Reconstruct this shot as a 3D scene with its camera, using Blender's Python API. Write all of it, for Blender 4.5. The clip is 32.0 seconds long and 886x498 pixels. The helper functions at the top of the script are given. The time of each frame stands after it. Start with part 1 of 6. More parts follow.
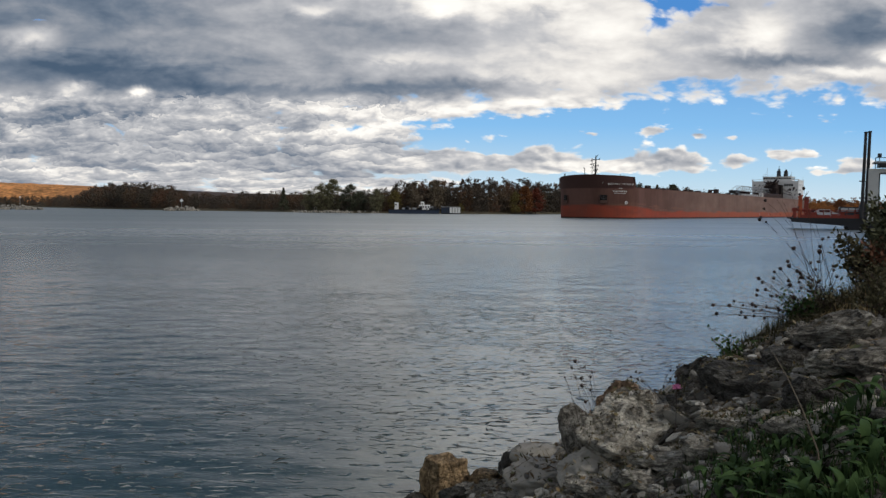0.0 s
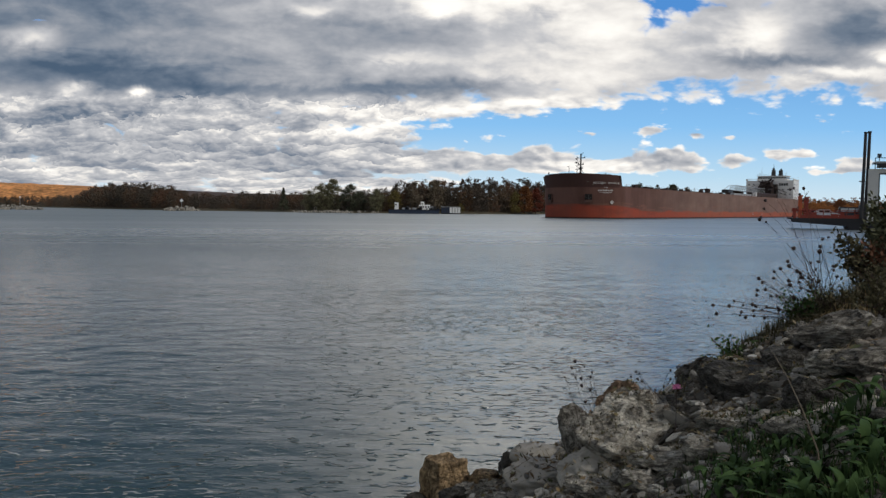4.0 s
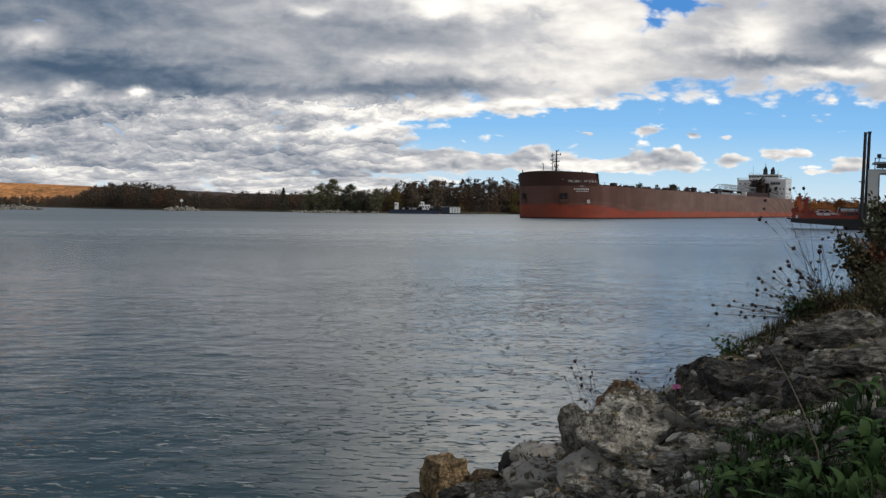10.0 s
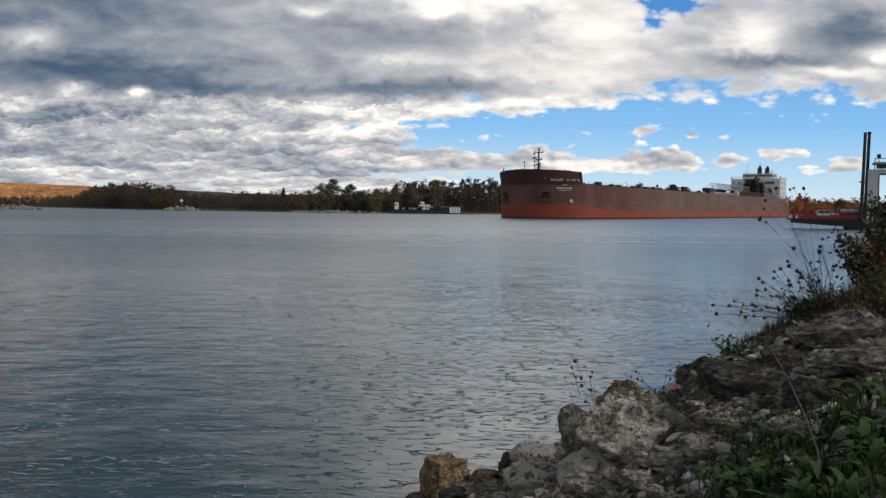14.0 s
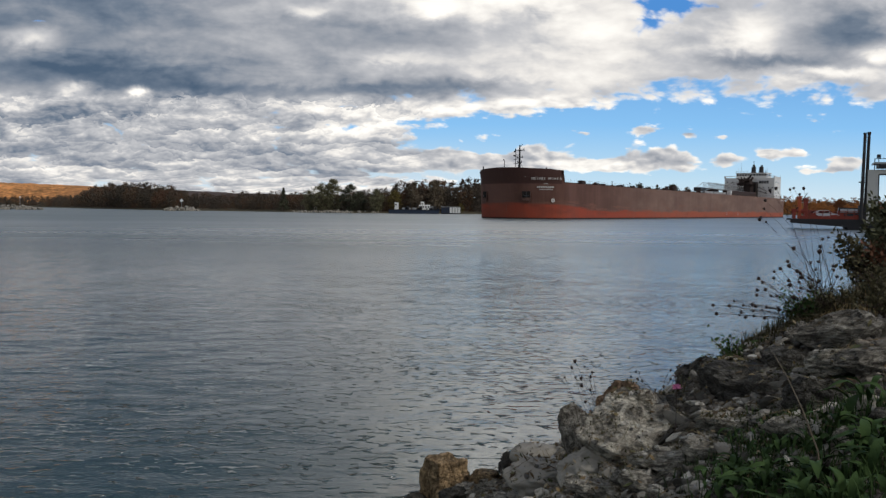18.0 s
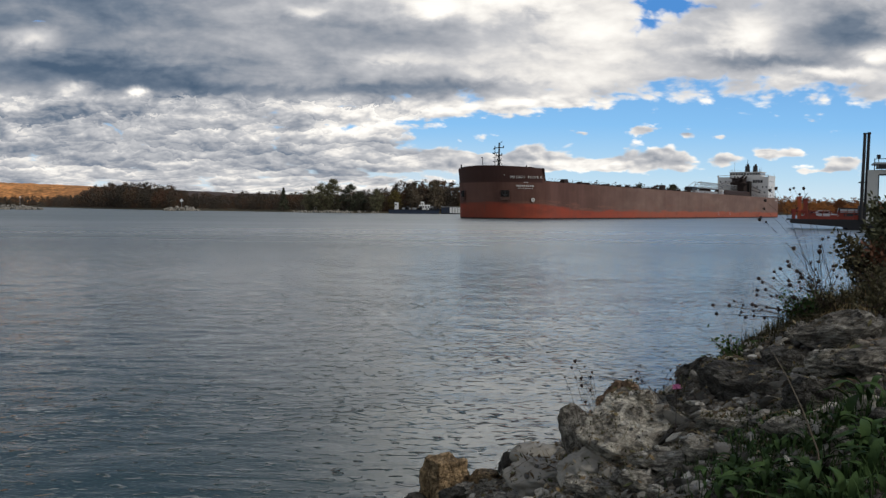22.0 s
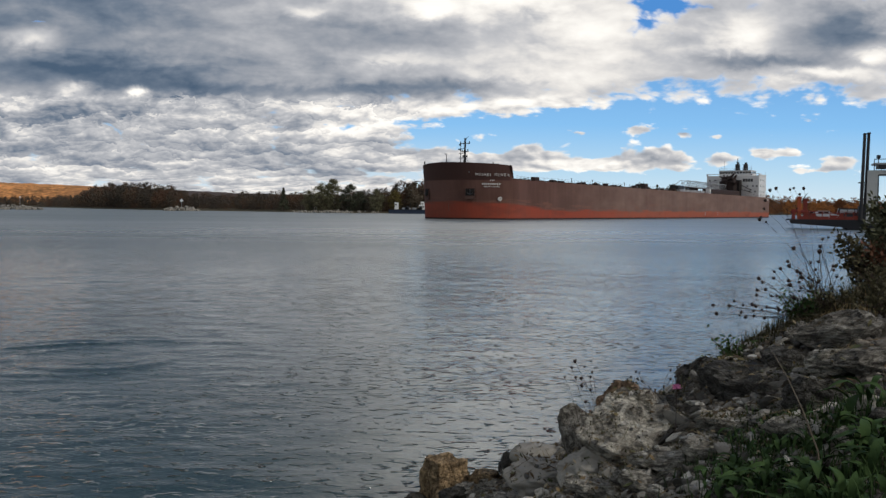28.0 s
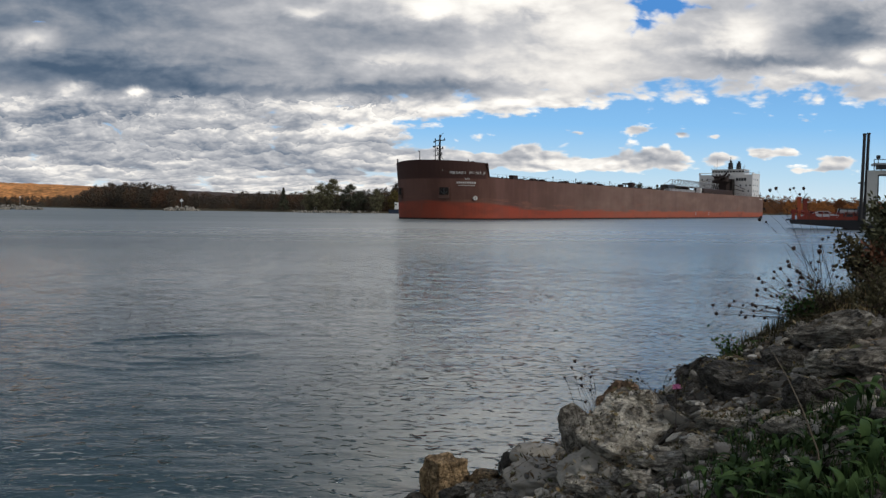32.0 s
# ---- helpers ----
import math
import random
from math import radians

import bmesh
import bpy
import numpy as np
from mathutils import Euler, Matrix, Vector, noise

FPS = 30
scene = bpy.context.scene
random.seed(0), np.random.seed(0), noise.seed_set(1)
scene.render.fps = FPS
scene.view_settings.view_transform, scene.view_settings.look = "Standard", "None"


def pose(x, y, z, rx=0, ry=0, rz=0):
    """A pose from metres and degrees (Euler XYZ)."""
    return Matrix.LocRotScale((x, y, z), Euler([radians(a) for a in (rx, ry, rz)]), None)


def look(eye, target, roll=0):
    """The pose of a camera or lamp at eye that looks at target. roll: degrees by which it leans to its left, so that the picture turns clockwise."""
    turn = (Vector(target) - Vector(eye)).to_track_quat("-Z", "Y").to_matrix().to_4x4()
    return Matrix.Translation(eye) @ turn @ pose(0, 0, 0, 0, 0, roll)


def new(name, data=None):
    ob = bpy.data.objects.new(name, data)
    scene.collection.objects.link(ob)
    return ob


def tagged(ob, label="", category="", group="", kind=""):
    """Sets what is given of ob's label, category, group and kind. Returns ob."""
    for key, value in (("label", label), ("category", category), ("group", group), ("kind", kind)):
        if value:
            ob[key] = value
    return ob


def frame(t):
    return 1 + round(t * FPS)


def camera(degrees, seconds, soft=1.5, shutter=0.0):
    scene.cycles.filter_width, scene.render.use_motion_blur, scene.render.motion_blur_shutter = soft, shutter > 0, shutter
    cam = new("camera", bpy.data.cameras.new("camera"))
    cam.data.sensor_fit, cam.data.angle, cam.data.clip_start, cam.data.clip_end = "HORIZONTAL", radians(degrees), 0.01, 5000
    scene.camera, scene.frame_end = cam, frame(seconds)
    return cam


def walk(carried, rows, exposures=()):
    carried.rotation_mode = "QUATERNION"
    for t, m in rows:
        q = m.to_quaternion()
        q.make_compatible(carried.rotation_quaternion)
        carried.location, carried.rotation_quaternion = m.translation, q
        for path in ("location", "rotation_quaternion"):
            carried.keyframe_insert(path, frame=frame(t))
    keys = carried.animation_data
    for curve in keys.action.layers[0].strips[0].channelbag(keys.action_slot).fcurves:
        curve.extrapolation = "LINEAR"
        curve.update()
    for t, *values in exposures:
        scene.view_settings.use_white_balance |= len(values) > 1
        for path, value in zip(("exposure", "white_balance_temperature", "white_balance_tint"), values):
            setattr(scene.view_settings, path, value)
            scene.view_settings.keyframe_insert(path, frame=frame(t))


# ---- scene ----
# ---------------------------------------------------------------- camera
cam = camera(55.82, 32.0, soft=1.42)
EYE = Vector((0.0, 0.0, 2.84))
CAM_POSE = pose(EYE.x, EYE.y, EYE.z, 90 - 2.72, 0, 0) @ pose(0, 0, 0, 0, 0, 0.57)
walk(cam, [(0.0, CAM_POSE), (32.0, CAM_POSE)], [(0.0, 0.11), (2.0, 0.11), (5.0, 0.16), (20.0, 0.16), (32.0, 0.14)])

# ---------------------------------------------------------------- world and sun
SUN_ELEV, SUN_AZ = 38.0, 118.0          # azimuth clockwise from +y
world = bpy.data.worlds.new("world")
scene.world = world
world.use_nodes = True
_nt = world.node_tree
_sky = _nt.nodes.new("ShaderNodeTexSky")
_sky.sky_type, _sky.sun_disc = "NISHITA", False
_sky.sun_elevation, _sky.sun_rotation = radians(SUN_ELEV), radians(SUN_AZ)
_sky.air_density, _sky.dust_density, _sky.ozone_density = 1.0, 0.0, 4.0
_bg = _nt.nodes["Background"]
_bg.inputs["Strength"].default_value = 0.10
# broken cloud over the rest of the sky
_co = _nt.nodes.new("ShaderNodeTexCoord")
_puffs = _nt.nodes.new("ShaderNodeTexNoise")
_puffs.inputs["Scale"].default_value, _puffs.inputs["Detail"].default_value = 3.0, 5.0
_nt.links.new(_co.outputs["Generated"], _puffs.inputs["Vector"])
_cover = _nt.nodes.new("ShaderNodeMapRange")
_cover.interpolation_type = "SMOOTHSTEP"
_cover.inputs[1].default_value, _cover.inputs[2].default_value = 0.38, 0.52
_nt.links.new(_puffs.outputs["Fac"], _cover.inputs[0])
_mix = _nt.nodes.new("ShaderNodeMix")
_mix.data_type = "RGBA"
_mix.inputs[7].default_value = (3.8, 3.75, 3.7, 1.0)
_nt.links.new(_cover.outputs[0], _mix.inputs[0])
_nt.links.new(_sky.outputs[0], _mix.inputs[6])
_nt.links.new(_mix.outputs[2], _bg.inputs[0])

sun = new("sun", bpy.data.lights.new("sun", "SUN"))
sun.data.energy, sun.data.angle = 1.35, radians(10)
sun.data.color = (1.0, 0.95, 0.88)
_a, _e = radians(SUN_AZ), radians(SUN_ELEV)
_to_sun = Vector((math.sin(_a) * math.cos(_e), math.cos(_a) * math.cos(_e), math.sin(_e)))
sun.matrix_world = look(_to_sun * 100, (0, 0, 0))


# ---------------------------------------------------------------- node helpers
class Nodes:
    """Short hand for building one node tree."""

    def __init__(self, name):
        self.mat = bpy.data.materials.new(name)
        self.mat.use_nodes = True
        self.nt = self.mat.node_tree
        self.nt.nodes.clear()
        self.out = self.nt.nodes.new("ShaderNodeOutputMaterial")

    def node(self, kind, **sockets):
        n = self.nt.nodes.new(kind)
        for k, v in sockets.items():
            self.set(n.inputs[k.replace("_", " ")], v)
        return n

    def set(self, socket, v):
        if isinstance(v, bpy.types.NodeSocket):
            self.nt.links.new(v, socket)
        elif v is not None:
            if hasattr(socket.default_value, "__len__") and not hasattr(v, "__len__"):
                v = (v, v, v, 1.0)[: len(socket.default_value)]
            elif hasattr(v, "__len__") and len(v) == 3 and len(socket.default_value) == 4:
                v = (*v, 1.0)
            socket.default_value = v

    def math(self, op, a, b=None, c=None, clamp=False):
        n = self.nt.nodes.new("ShaderNodeMath")
        n.operation, n.use_clamp = op, clamp
        for i, v in enumerate((a, b, c)):
            if v is not None:
                self.set(n.inputs[i], v)
        return n.outputs[0]

    def add(self, a, b):
        return self.math("ADD", a, b)

    def mul(self, a, b):
        return self.math("MULTIPLY", a, b)

    def smooth(self, v, lo, hi, a=0.0, b=1.0):
        n = self.nt.nodes.new("ShaderNodeMapRange")
        n.interpolation_type = "SMOOTHSTEP"
        for i, x in enumerate((v, lo, hi, a, b)):
            self.set(n.inputs[i], x)
        return n.outputs[0]

    def coords(self, kind="Object"):
        return self.nt.nodes.new("ShaderNodeTexCoord").outputs[kind]

    def scaled(self, vec, scale, loc=(0, 0, 0), rot=(0, 0, 0)):
        n = self.nt.nodes.new("ShaderNodeMapping")
        self.set(n.inputs[0], vec)
        n.inputs["Location"].default_value = loc
        n.inputs["Rotation"].default_value = rot
        n.inputs["Scale"].default_value = scale if hasattr(scale, "__len__") else (scale,) * 3
        return n.outputs[0]

    def noise(self, vec, scale=1.0, detail=4.0, rough=0.55, distort=0.0):
        n = self.node("ShaderNodeTexNoise", Vector=vec, Scale=scale, Detail=detail, Roughness=rough, Distortion=distort)
        return n.outputs["Fac"]

    def voronoi(self, vec, scale=1.0, feature="F1", out="Distance"):
        n = self.nt.nodes.new("ShaderNodeTexVoronoi")
        n.feature = feature
        self.set(n.inputs["Vector"], vec)
        n.inputs["Scale"].default_value = scale
        return n.outputs[out]

    def ramp(self, fac, stops):
        n = self.nt.nodes.new("ShaderNodeValToRGB")
        self.set(n.inputs[0], fac)
        els = n.color_ramp.elements
        while len(els) < len(stops):
            els.new(0.5)
        for e, (p, c) in zip(els, stops):
            e.position, e.color = p, (*c, 1.0)
        return n.outputs[0]

    def mix(self, fac, a, b, mode="MIX"):
        n = self.nt.nodes.new("ShaderNodeMix")
        n.data_type, n.blend_type = "RGBA", mode
        self.set(n.inputs[0], fac)
        self.set(n.inputs[6], a)
        self.set(n.inputs[7], b)
        return n.outputs[2]

    def bump(self, height, strength=0.3, dist=0.02, normal=None):
        n = self.node("ShaderNodeBump", Strength=strength, Distance=dist, Height=height)
        if normal is not None:
            self.set(n.inputs["Normal"], normal)
        return n.outputs[0]

    def surface(self, color, rough=0.7, metal=0.0, normal=None, spec=0.4, **more):
        b = self.nt.nodes.new("ShaderNodeBsdfPrincipled")
        for k, v in (("Base Color", color), ("Roughness", rough), ("Metallic", metal), ("Specular IOR Level", spec), *more.items()):
            self.set(b.inputs[k], v)
        if normal is not None:
            self.set(b.inputs["Normal"], normal)
        self.nt.links.new(b.outputs[0], self.out.inputs[0])
        return self.mat

    def random(self):
        return self.nt.nodes.new("ShaderNodeObjectInfo").outputs["Random"]

    def island(self):
        return self.nt.nodes.new("ShaderNodeNewGeometry").outputs["Random Per Island"]

    def split(self, vec):
        n = self.nt.nodes.new("ShaderNodeSeparateXYZ")
        self.set(n.inputs[0], vec)
        return n.outputs

    def join(self, x, y, z):
        n = self.nt.nodes.new("ShaderNodeCombineXYZ")
        for i, v in enumerate((x, y, z)):
            self.set(n.inputs[i], v)
        return n.outputs[0]


def paint(name, color, rough=0.55, metal=0.0, wear=0.25, scale=1.0, grime=(0.05, 0.04, 0.035), spec=0.4):
    """A painted or plain surface with two scales of grime."""
    N = Nodes(name)
    co = N.coords()
    big = N.noise(co, 0.6 * scale, 5, 0.6)
    fine = N.noise(co, 9.0 * scale, 4, 0.6)
    fac = N.mul(N.smooth(N.add(N.mul(big, 0.7), N.mul(fine, 0.3)), 0.42, 0.75), wear)
    col = N.mix(fac, color, grime)
    tone = N.mix(0.5, col, N.ramp(fine, [(0.2, tuple(c * 0.75 for c in color)), (0.8, tuple(min(1, c * 1.15) for c in color))]))
    return N.surface(tone, N.add(rough, N.mul(N.math("SUBTRACT", fine, 0.5), 0.2)), metal, N.bump(fine, 0.15, 0.01), spec)

# ---------------------------------------------------------------- clouds, far behind everything
SKY_Y = 3900.0


def cloud_material():
    """A broken cumulus deck that draws together towards the horizon, under heavy banks of stratocumulus.
    Each bank is (across, up, half width, half height, amount) in percent of slope."""
    N = Nodes("cloud_vapour")
    N.mat.cycles.emission_sampling = "NONE"
    x, _, z = N.split(N.coords())
    a, b = N.mul(x, 100 / SKY_Y), N.mul(z, 100 / SKY_Y)

    def cells(u, v, scale, detail):
        n = N.nt.nodes.new("ShaderNodeTexVoronoi")
        n.feature, n.voronoi_dimensions = "SMOOTH_F1", "2D"
        N.set(n.inputs["Vector"], N.join(u, v, 0.0))
        n.inputs["Scale"].default_value, n.inputs["Detail"].default_value = scale, detail
        n.inputs["Roughness"].default_value, n.inputs["Smoothness"].default_value = 0.5, 0.25
        return n.outputs["Distance"]

    def deck(right, up, detail):
        """Heaped vapour on a level deck: the heaps flatten and crowd with distance."""
        pb = N.math("MAXIMUM", N.add(b, up), 0.0)
        u = N.mul(N.add(a, right), 0.14)
        v = N.add(N.mul(N.math("LOGARITHM", N.add(pb, 2.0), 2.7183), 2.7), N.mul(N.math("MAXIMUM", N.math("SUBTRACT", pb, 9.0), 0.0), 0.16))
        sway = N.math("SUBTRACT", N.noise(N.join(N.mul(u, 0.6), N.mul(v, 0.6), 5.0), 1.0, 2, 0.5), 0.5)
        v = N.add(v, N.mul(sway, 0.55))
        wide = N.noise(N.join(u, v, 2.2), 1.0, detail, 0.58, 0.25)
        puff = cells(N.add(u, N.mul(sway, 0.8)), v, 1.5, min(3.0, detail - 2.0))
        return N.add(N.math("SUBTRACT", wide, 0.5), N.mul(N.math("SUBTRACT", 0.50, puff), 0.75))

    heap = deck(0.0, 0.0, 8)
    soft = deck(0.0, 0.0, 3)
    behind = deck(0.5, N.add(0.15, N.mul(N.math("MAXIMUM", b, 0.0), 0.05)), 3)
    curl = N.noise(N.join(N.mul(a, 0.33), N.mul(b, 0.50), 1.0), 1.0, 6, 0.55, 0.4)
    drift = N.noise(N.join(N.mul(a, 0.085), N.mul(N.add(b, N.mul(a, 0.04)), 0.30), 7.0), 1.0, 4, 0.5, 0.5)

    # the outline of each bank is frayed
    fray_a = N.add(N.mul(N.math("SUBTRACT", curl, 0.5), 4.5), N.mul(N.math("SUBTRACT", drift, 0.5), 6.0))
    fray_b = N.add(N.mul(N.math("SUBTRACT", curl, 0.5), 3.2), N.mul(N.math("SUBTRACT", drift, 0.5), 2.0))

    def masses(rows, start, calm=1.0):
        total = start
        pa, pb = N.add(a, N.mul(fray_a, calm)), N.add(b, N.mul(fray_b, calm))
        for ca, cb, ra, rb, amount in rows:
            da = N.math("DIVIDE", N.math("SUBTRACT", pa, ca), ra)
            db = N.math("DIVIDE", N.math("SUBTRACT", pb, cb), rb)
            r2 = N.add(N.mul(da, da), N.mul(db, db))
            total = N.math("MULTIPLY_ADD", N.math("POWER", 2.7183, N.mul(r2, -1.0)), amount, total)
        return total

    # second term opens an unseen blue gap overhead, added to turn the water bluer
    open_sky = N.math("MAXIMUM", N.mul(N.smooth(a, -12.0, 10.0), N.smooth(b, 20.0, 9.0)), N.mul(N.smooth(a, 14.0, 30.0), N.smooth(b, 27.0, 34.0)))
    start = N.add(N.smooth(b, 1.0, 5.0, 1.15, 1.6), N.mul(open_sky, -2.1))
    # first row deepens that added gap
    banks = masses([(52.0, 42.0, 32.0, 14.0, -2.3), (-50.0, 53.36, 50.0, 24.32, 1.2), (-86.8, 16.06, 35.1, 17.57, 1.3), (92.3, 21.91, 28.4, 14.86, 0.9),
                           (-28.6, 19.62, 43.2, 6.42, 1.5), (8.1, 19.32, 15.5, 7.09, 1.1), (18.2, 16.44, 7.4, 3.72, 0.4), (42.9, 20.46, 12.8, 5.13, 1.6),
                           (52.2, 21.08, 7.4, 4.73, 0.7), (28.2, 17.86, 7.4, 2.16, 0.45), (26.0, 23.79, 3.4, 2.43, -2.3), (24.8, 20.41, 3.0, 1.08, -1.2),
                           (20.9, 14.94, 0.9, 0.54, -0.7), (20.5, 19.11, 0.9, 0.61, -0.6), (-47.9, 21.41, 2.7, 0.41, -1.5), (-10.2, 12.03, 2.0, 0.41, -0.9),
                           (1.6, 8.75, 6.1, 1.22, -0.9), (19.0, 10.46, 16.2, 1.76, -0.5)], start, 0.7)
    cover = masses([(6.3, 5.71, 11.1, 1.11, 1.7), (15.7, 5.61, 8.9, 0.97, 1.5), (25.2, 5.77, 5.2, 1.19, 1.5), (27.6, 6.6, 2.7, 1.11, 1.3),
                           (34.4, 5.93, 2.5, 0.82, 1.6), (11.0, 6.97, 2.7, 0.89, 1.3), (0.9, 5.86, 3.3, 0.97, 1.3), (24.3, 9.44, 2.5, 0.82, 2.2),
                           (29.6, 8.96, 1.5, 0.82, 2.15), (33.8, 8.73, 1.8, 0.37, 1.65), (17.7, 8.91, 2.4, 0.52, 1.35), (7.3, 8.67, 2.1, 0.52, 1.4),
                           (39.3, 6.91, 1.6, 0.74, 2.15), (43.3, 7.02, 2.2, 0.74, 2.15), (48.7, 6.13, 2.8, 0.67, 1.85), (46.7, 4.84, 3.3, 0.45, 1.55),
                           (5.6, 11.59, 6.3, 1.26, 1.35), (13.6, 12.74, 5.2, 0.97, 1.35), (15.7, 5.14, 17.8, 0.59, 1.0)], banks, 0.35)
    # last row: unseen dark bank overhead, added to darken the near water
    dark = masses([(-34.3, 14.79, 8.1, 1.62, -0.22), (-40.7, 16.45, 8.8, 2.03, -0.12), (-26.6, 15.66, 28.4, 2.57, -0.15), (-23.3, 13.84, 11.5, 0.88, -0.19),
                          (-9.2, 13.84, 12.2, 0.74, -0.18), (2.8, 14.49, 7.4, 0.95, -0.25), (-35.3, 21.54, 11.5, 2.43, -0.09), (-48.7, 15.98, 4.7, 1.49, -0.16),
                          (-9.2, 20.47, 8.8, 2.3, -0.22), (2.8, 21.12, 5.4, 2.03, -0.3), (10.4, 22.12, 4.1, 1.82, -0.25), (47.5, 21.03, 5.7, 2.57, -0.46),
                          (39.0, 17.5, 8.8, 1.01, -0.37), (51.1, 23.38, 4.1, 2.03, -0.22), (-30.2, 11.44, 3.0, 0.74, -0.21), (-38.7, 9.82, 5.4, 0.74, -0.1),
                          (-52.0, 45.0, 44.0, 17.0, -1.1)], 0.0, 0.8)
    # last row: unseen bright bank overhead, added to brighten the water's reflections
    light = masses([(-47.9, 19.69, 3.2, 1.35, 0.42), (-0.9, 23.59, 3.1, 1.22, 0.4), (-15.6, 23.05, 2.7, 0.61, 0.35), (-5.5, 17.6, 5.1, 0.88, 0.34),
                           (14.9, 15.94, 7.4, 1.89, 0.2), (18.1, 20.74, 5.4, 2.7, 0.18), (8.9, 12.02, 8.1, 1.01, 0.36), (37.2, 20.8, 3.5, 1.62, 0.36),
                           (46.3, 16.52, 6.1, 0.74, 0.42), (52.3, 18.56, 2.7, 0.95, 0.4), (-36.0, 13.38, 1.4, 0.54, 0.8), (-43.4, 13.64, 1.8, 0.61, 0.5),
                           (-49.5, 11.98, 2.0, 0.61, 0.3), (-19.9, 10.67, 5.4, 1.22, 0.18), (-12.5, 9.28, 3.4, 0.88, 0.36), (-5.8, 10.81, 3.7, 1.01, 0.3),
                           (6.0, 38.0, 20.0, 13.0, 1.15)], dark, 0.6)

    bank = N.smooth(N.add(b, N.mul(fray_b, 0.6)), 12.2, 14.4)
    dens = N.add(cover, N.add(N.mul(heap, 2.3), N.mul(N.math("SUBTRACT", curl, 0.5), 0.9)))
    alpha = N.smooth(dens, N.smooth(b, 9.0, 14.0, -0.12, -0.30), N.smooth(b, 9.0, 14.0, 0.55, 0.85))
    relief = N.math("SUBTRACT", soft, behind)
    crisp = N.math("SUBTRACT", heap, soft)
    # flat-based heaps: each one dark below and bright on its crown
    flow = N.add(N.mul(N.math("LOGARITHM", N.add(N.math("MAXIMUM", b, 0.0), 2.0), 2.7183), 3.3), N.mul(N.math("SUBTRACT", curl, 0.5), 0.75))
    side = N.add(N.mul(a, 0.135), N.mul(N.math("SUBTRACT", drift, 0.5), 1.5))

    def crowns(scale, seed):
        n = N.nt.nodes.new("ShaderNodeTexVoronoi")
        n.voronoi_dimensions = "2D"
        u, v = N.add(N.mul(side, scale), seed), N.mul(N.add(flow, N.mul(crisp, 0.5)), scale)
        N.set(n.inputs["Vector"], N.join(N.add(u, N.mul(N.math("SUBTRACT", curl, 0.5), 0.9 * scale)), v, 0.0))
        n.inputs["Scale"].default_value = 1.0
        return N.math("SUBTRACT", v, N.split(n.outputs["Position"])[1])

    rise = N.add(N.mul(crowns(1.0, 3.0), 0.15), N.mul(crowns(2.3, 11.0), 0.19))
    west = N.smooth(a, 3.0, -5.0)
    rise = N.mul(N.mul(rise, west), N.smooth(bank, 0.0, 0.8, 1.0, 0.0))
    lumpy = N.add(rise, N.add(N.mul(relief, N.smooth(bank, 0.0, 1.0, N.smooth(west, 0.0, 1.0, 0.55, 0.28), 0.11)), N.mul(crisp, N.smooth(bank, 0.0, 1.0, 0.60, 0.20))))
    body = N.add(N.mul(N.math("SUBTRACT", drift, 0.5), N.smooth(bank, 0.0, 1.0, 1.0, 0.55)), N.mul(N.math("SUBTRACT", curl, 0.5), N.smooth(bank, 0.0, 1.0, 0.38, 0.16)))
    thin = N.smooth(dens, 0.0, 0.9, 0.16, 0.0)
    near_white = N.add(N.smooth(a, -4.0, 14.0, 0.0, 0.07), N.smooth(a, -55.0, -15.0, -0.10, 0.0))
    lum = N.add(N.add(N.add(N.smooth(bank, 0.0, 1.0, 0.62, 0.53), lumpy), N.add(body, thin)), N.add(N.mul(light, 0.95), near_white))
    cloud = N.ramp(lum, [(0.0, (0.065, 0.105, 0.165)), (0.18, (0.15, 0.19, 0.25)), (0.38, (0.31, 0.33, 0.37)), (0.58, (0.50, 0.505, 0.525)), (0.74, (0.76, 0.735, 0.705)), (0.92, (0.97, 0.94, 0.885))])
    blue = N.ramp(N.mul(b, 0.04), [(0.0, (0.62, 0.74, 0.80)), (0.16, (0.43, 0.64, 0.80)), (0.40, (0.225, 0.485, 0.80)), (0.9, (0.075, 0.25, 0.60))])
    # thin far vapour over the low reach
    veil = N.mul(N.smooth(a, -4.0, 18.0, 0.55, 0.12), N.smooth(b, 9.0, 2.0))
    blue = N.mix(veil, blue, (0.60, 0.66, 0.71))
    col = N.mix(alpha, blue, cloud)
    # extra glow on the brightest vapour lifts its reflection in the water
    glow = N.node("ShaderNodeEmission", Color=col, Strength=N.add(1.0, N.mul(alpha, N.smooth(lum, 0.98, 1.7, 0.0, 1.5)))).outputs[0]
    N.nt.links.new(glow, N.out.inputs[0])
    return N.mat


def make_clouds():
    me = bpy.data.meshes.new("clouds")
    me.from_pydata([(-7000, 0, -60), (7000, 0, -60), (7000, 0, 4800), (-7000, 0, 4800)], [], [(0, 1, 2, 3)])
    me.materials.append(cloud_material())
    ob = tagged(new("backdrop_clouds", me), "broken grey and white cumulus clouds over blue sky", "sky", kind="structure")
    ob.location = (0, SKY_Y, EYE.z)
    return ob


clouds = make_clouds()

# ---------------------------------------------------------------- mesh helpers
def mesh_object(name, verts, faces, material, parent=None, label="", smooth=False):
    me = bpy.data.meshes.new(name)
    if isinstance(verts, np.ndarray):
        verts = verts.tolist()
    if isinstance(faces, np.ndarray):
        faces = faces.tolist()
    me.from_pydata(verts, [], faces)
    me.materials.append(material)
    if smooth:
        me.polygons.foreach_set("use_smooth", np.ones(len(me.polygons), dtype=bool))
    me.update()
    ob = new(name, me)
    ob.parent = parent
    return tagged(ob, label)


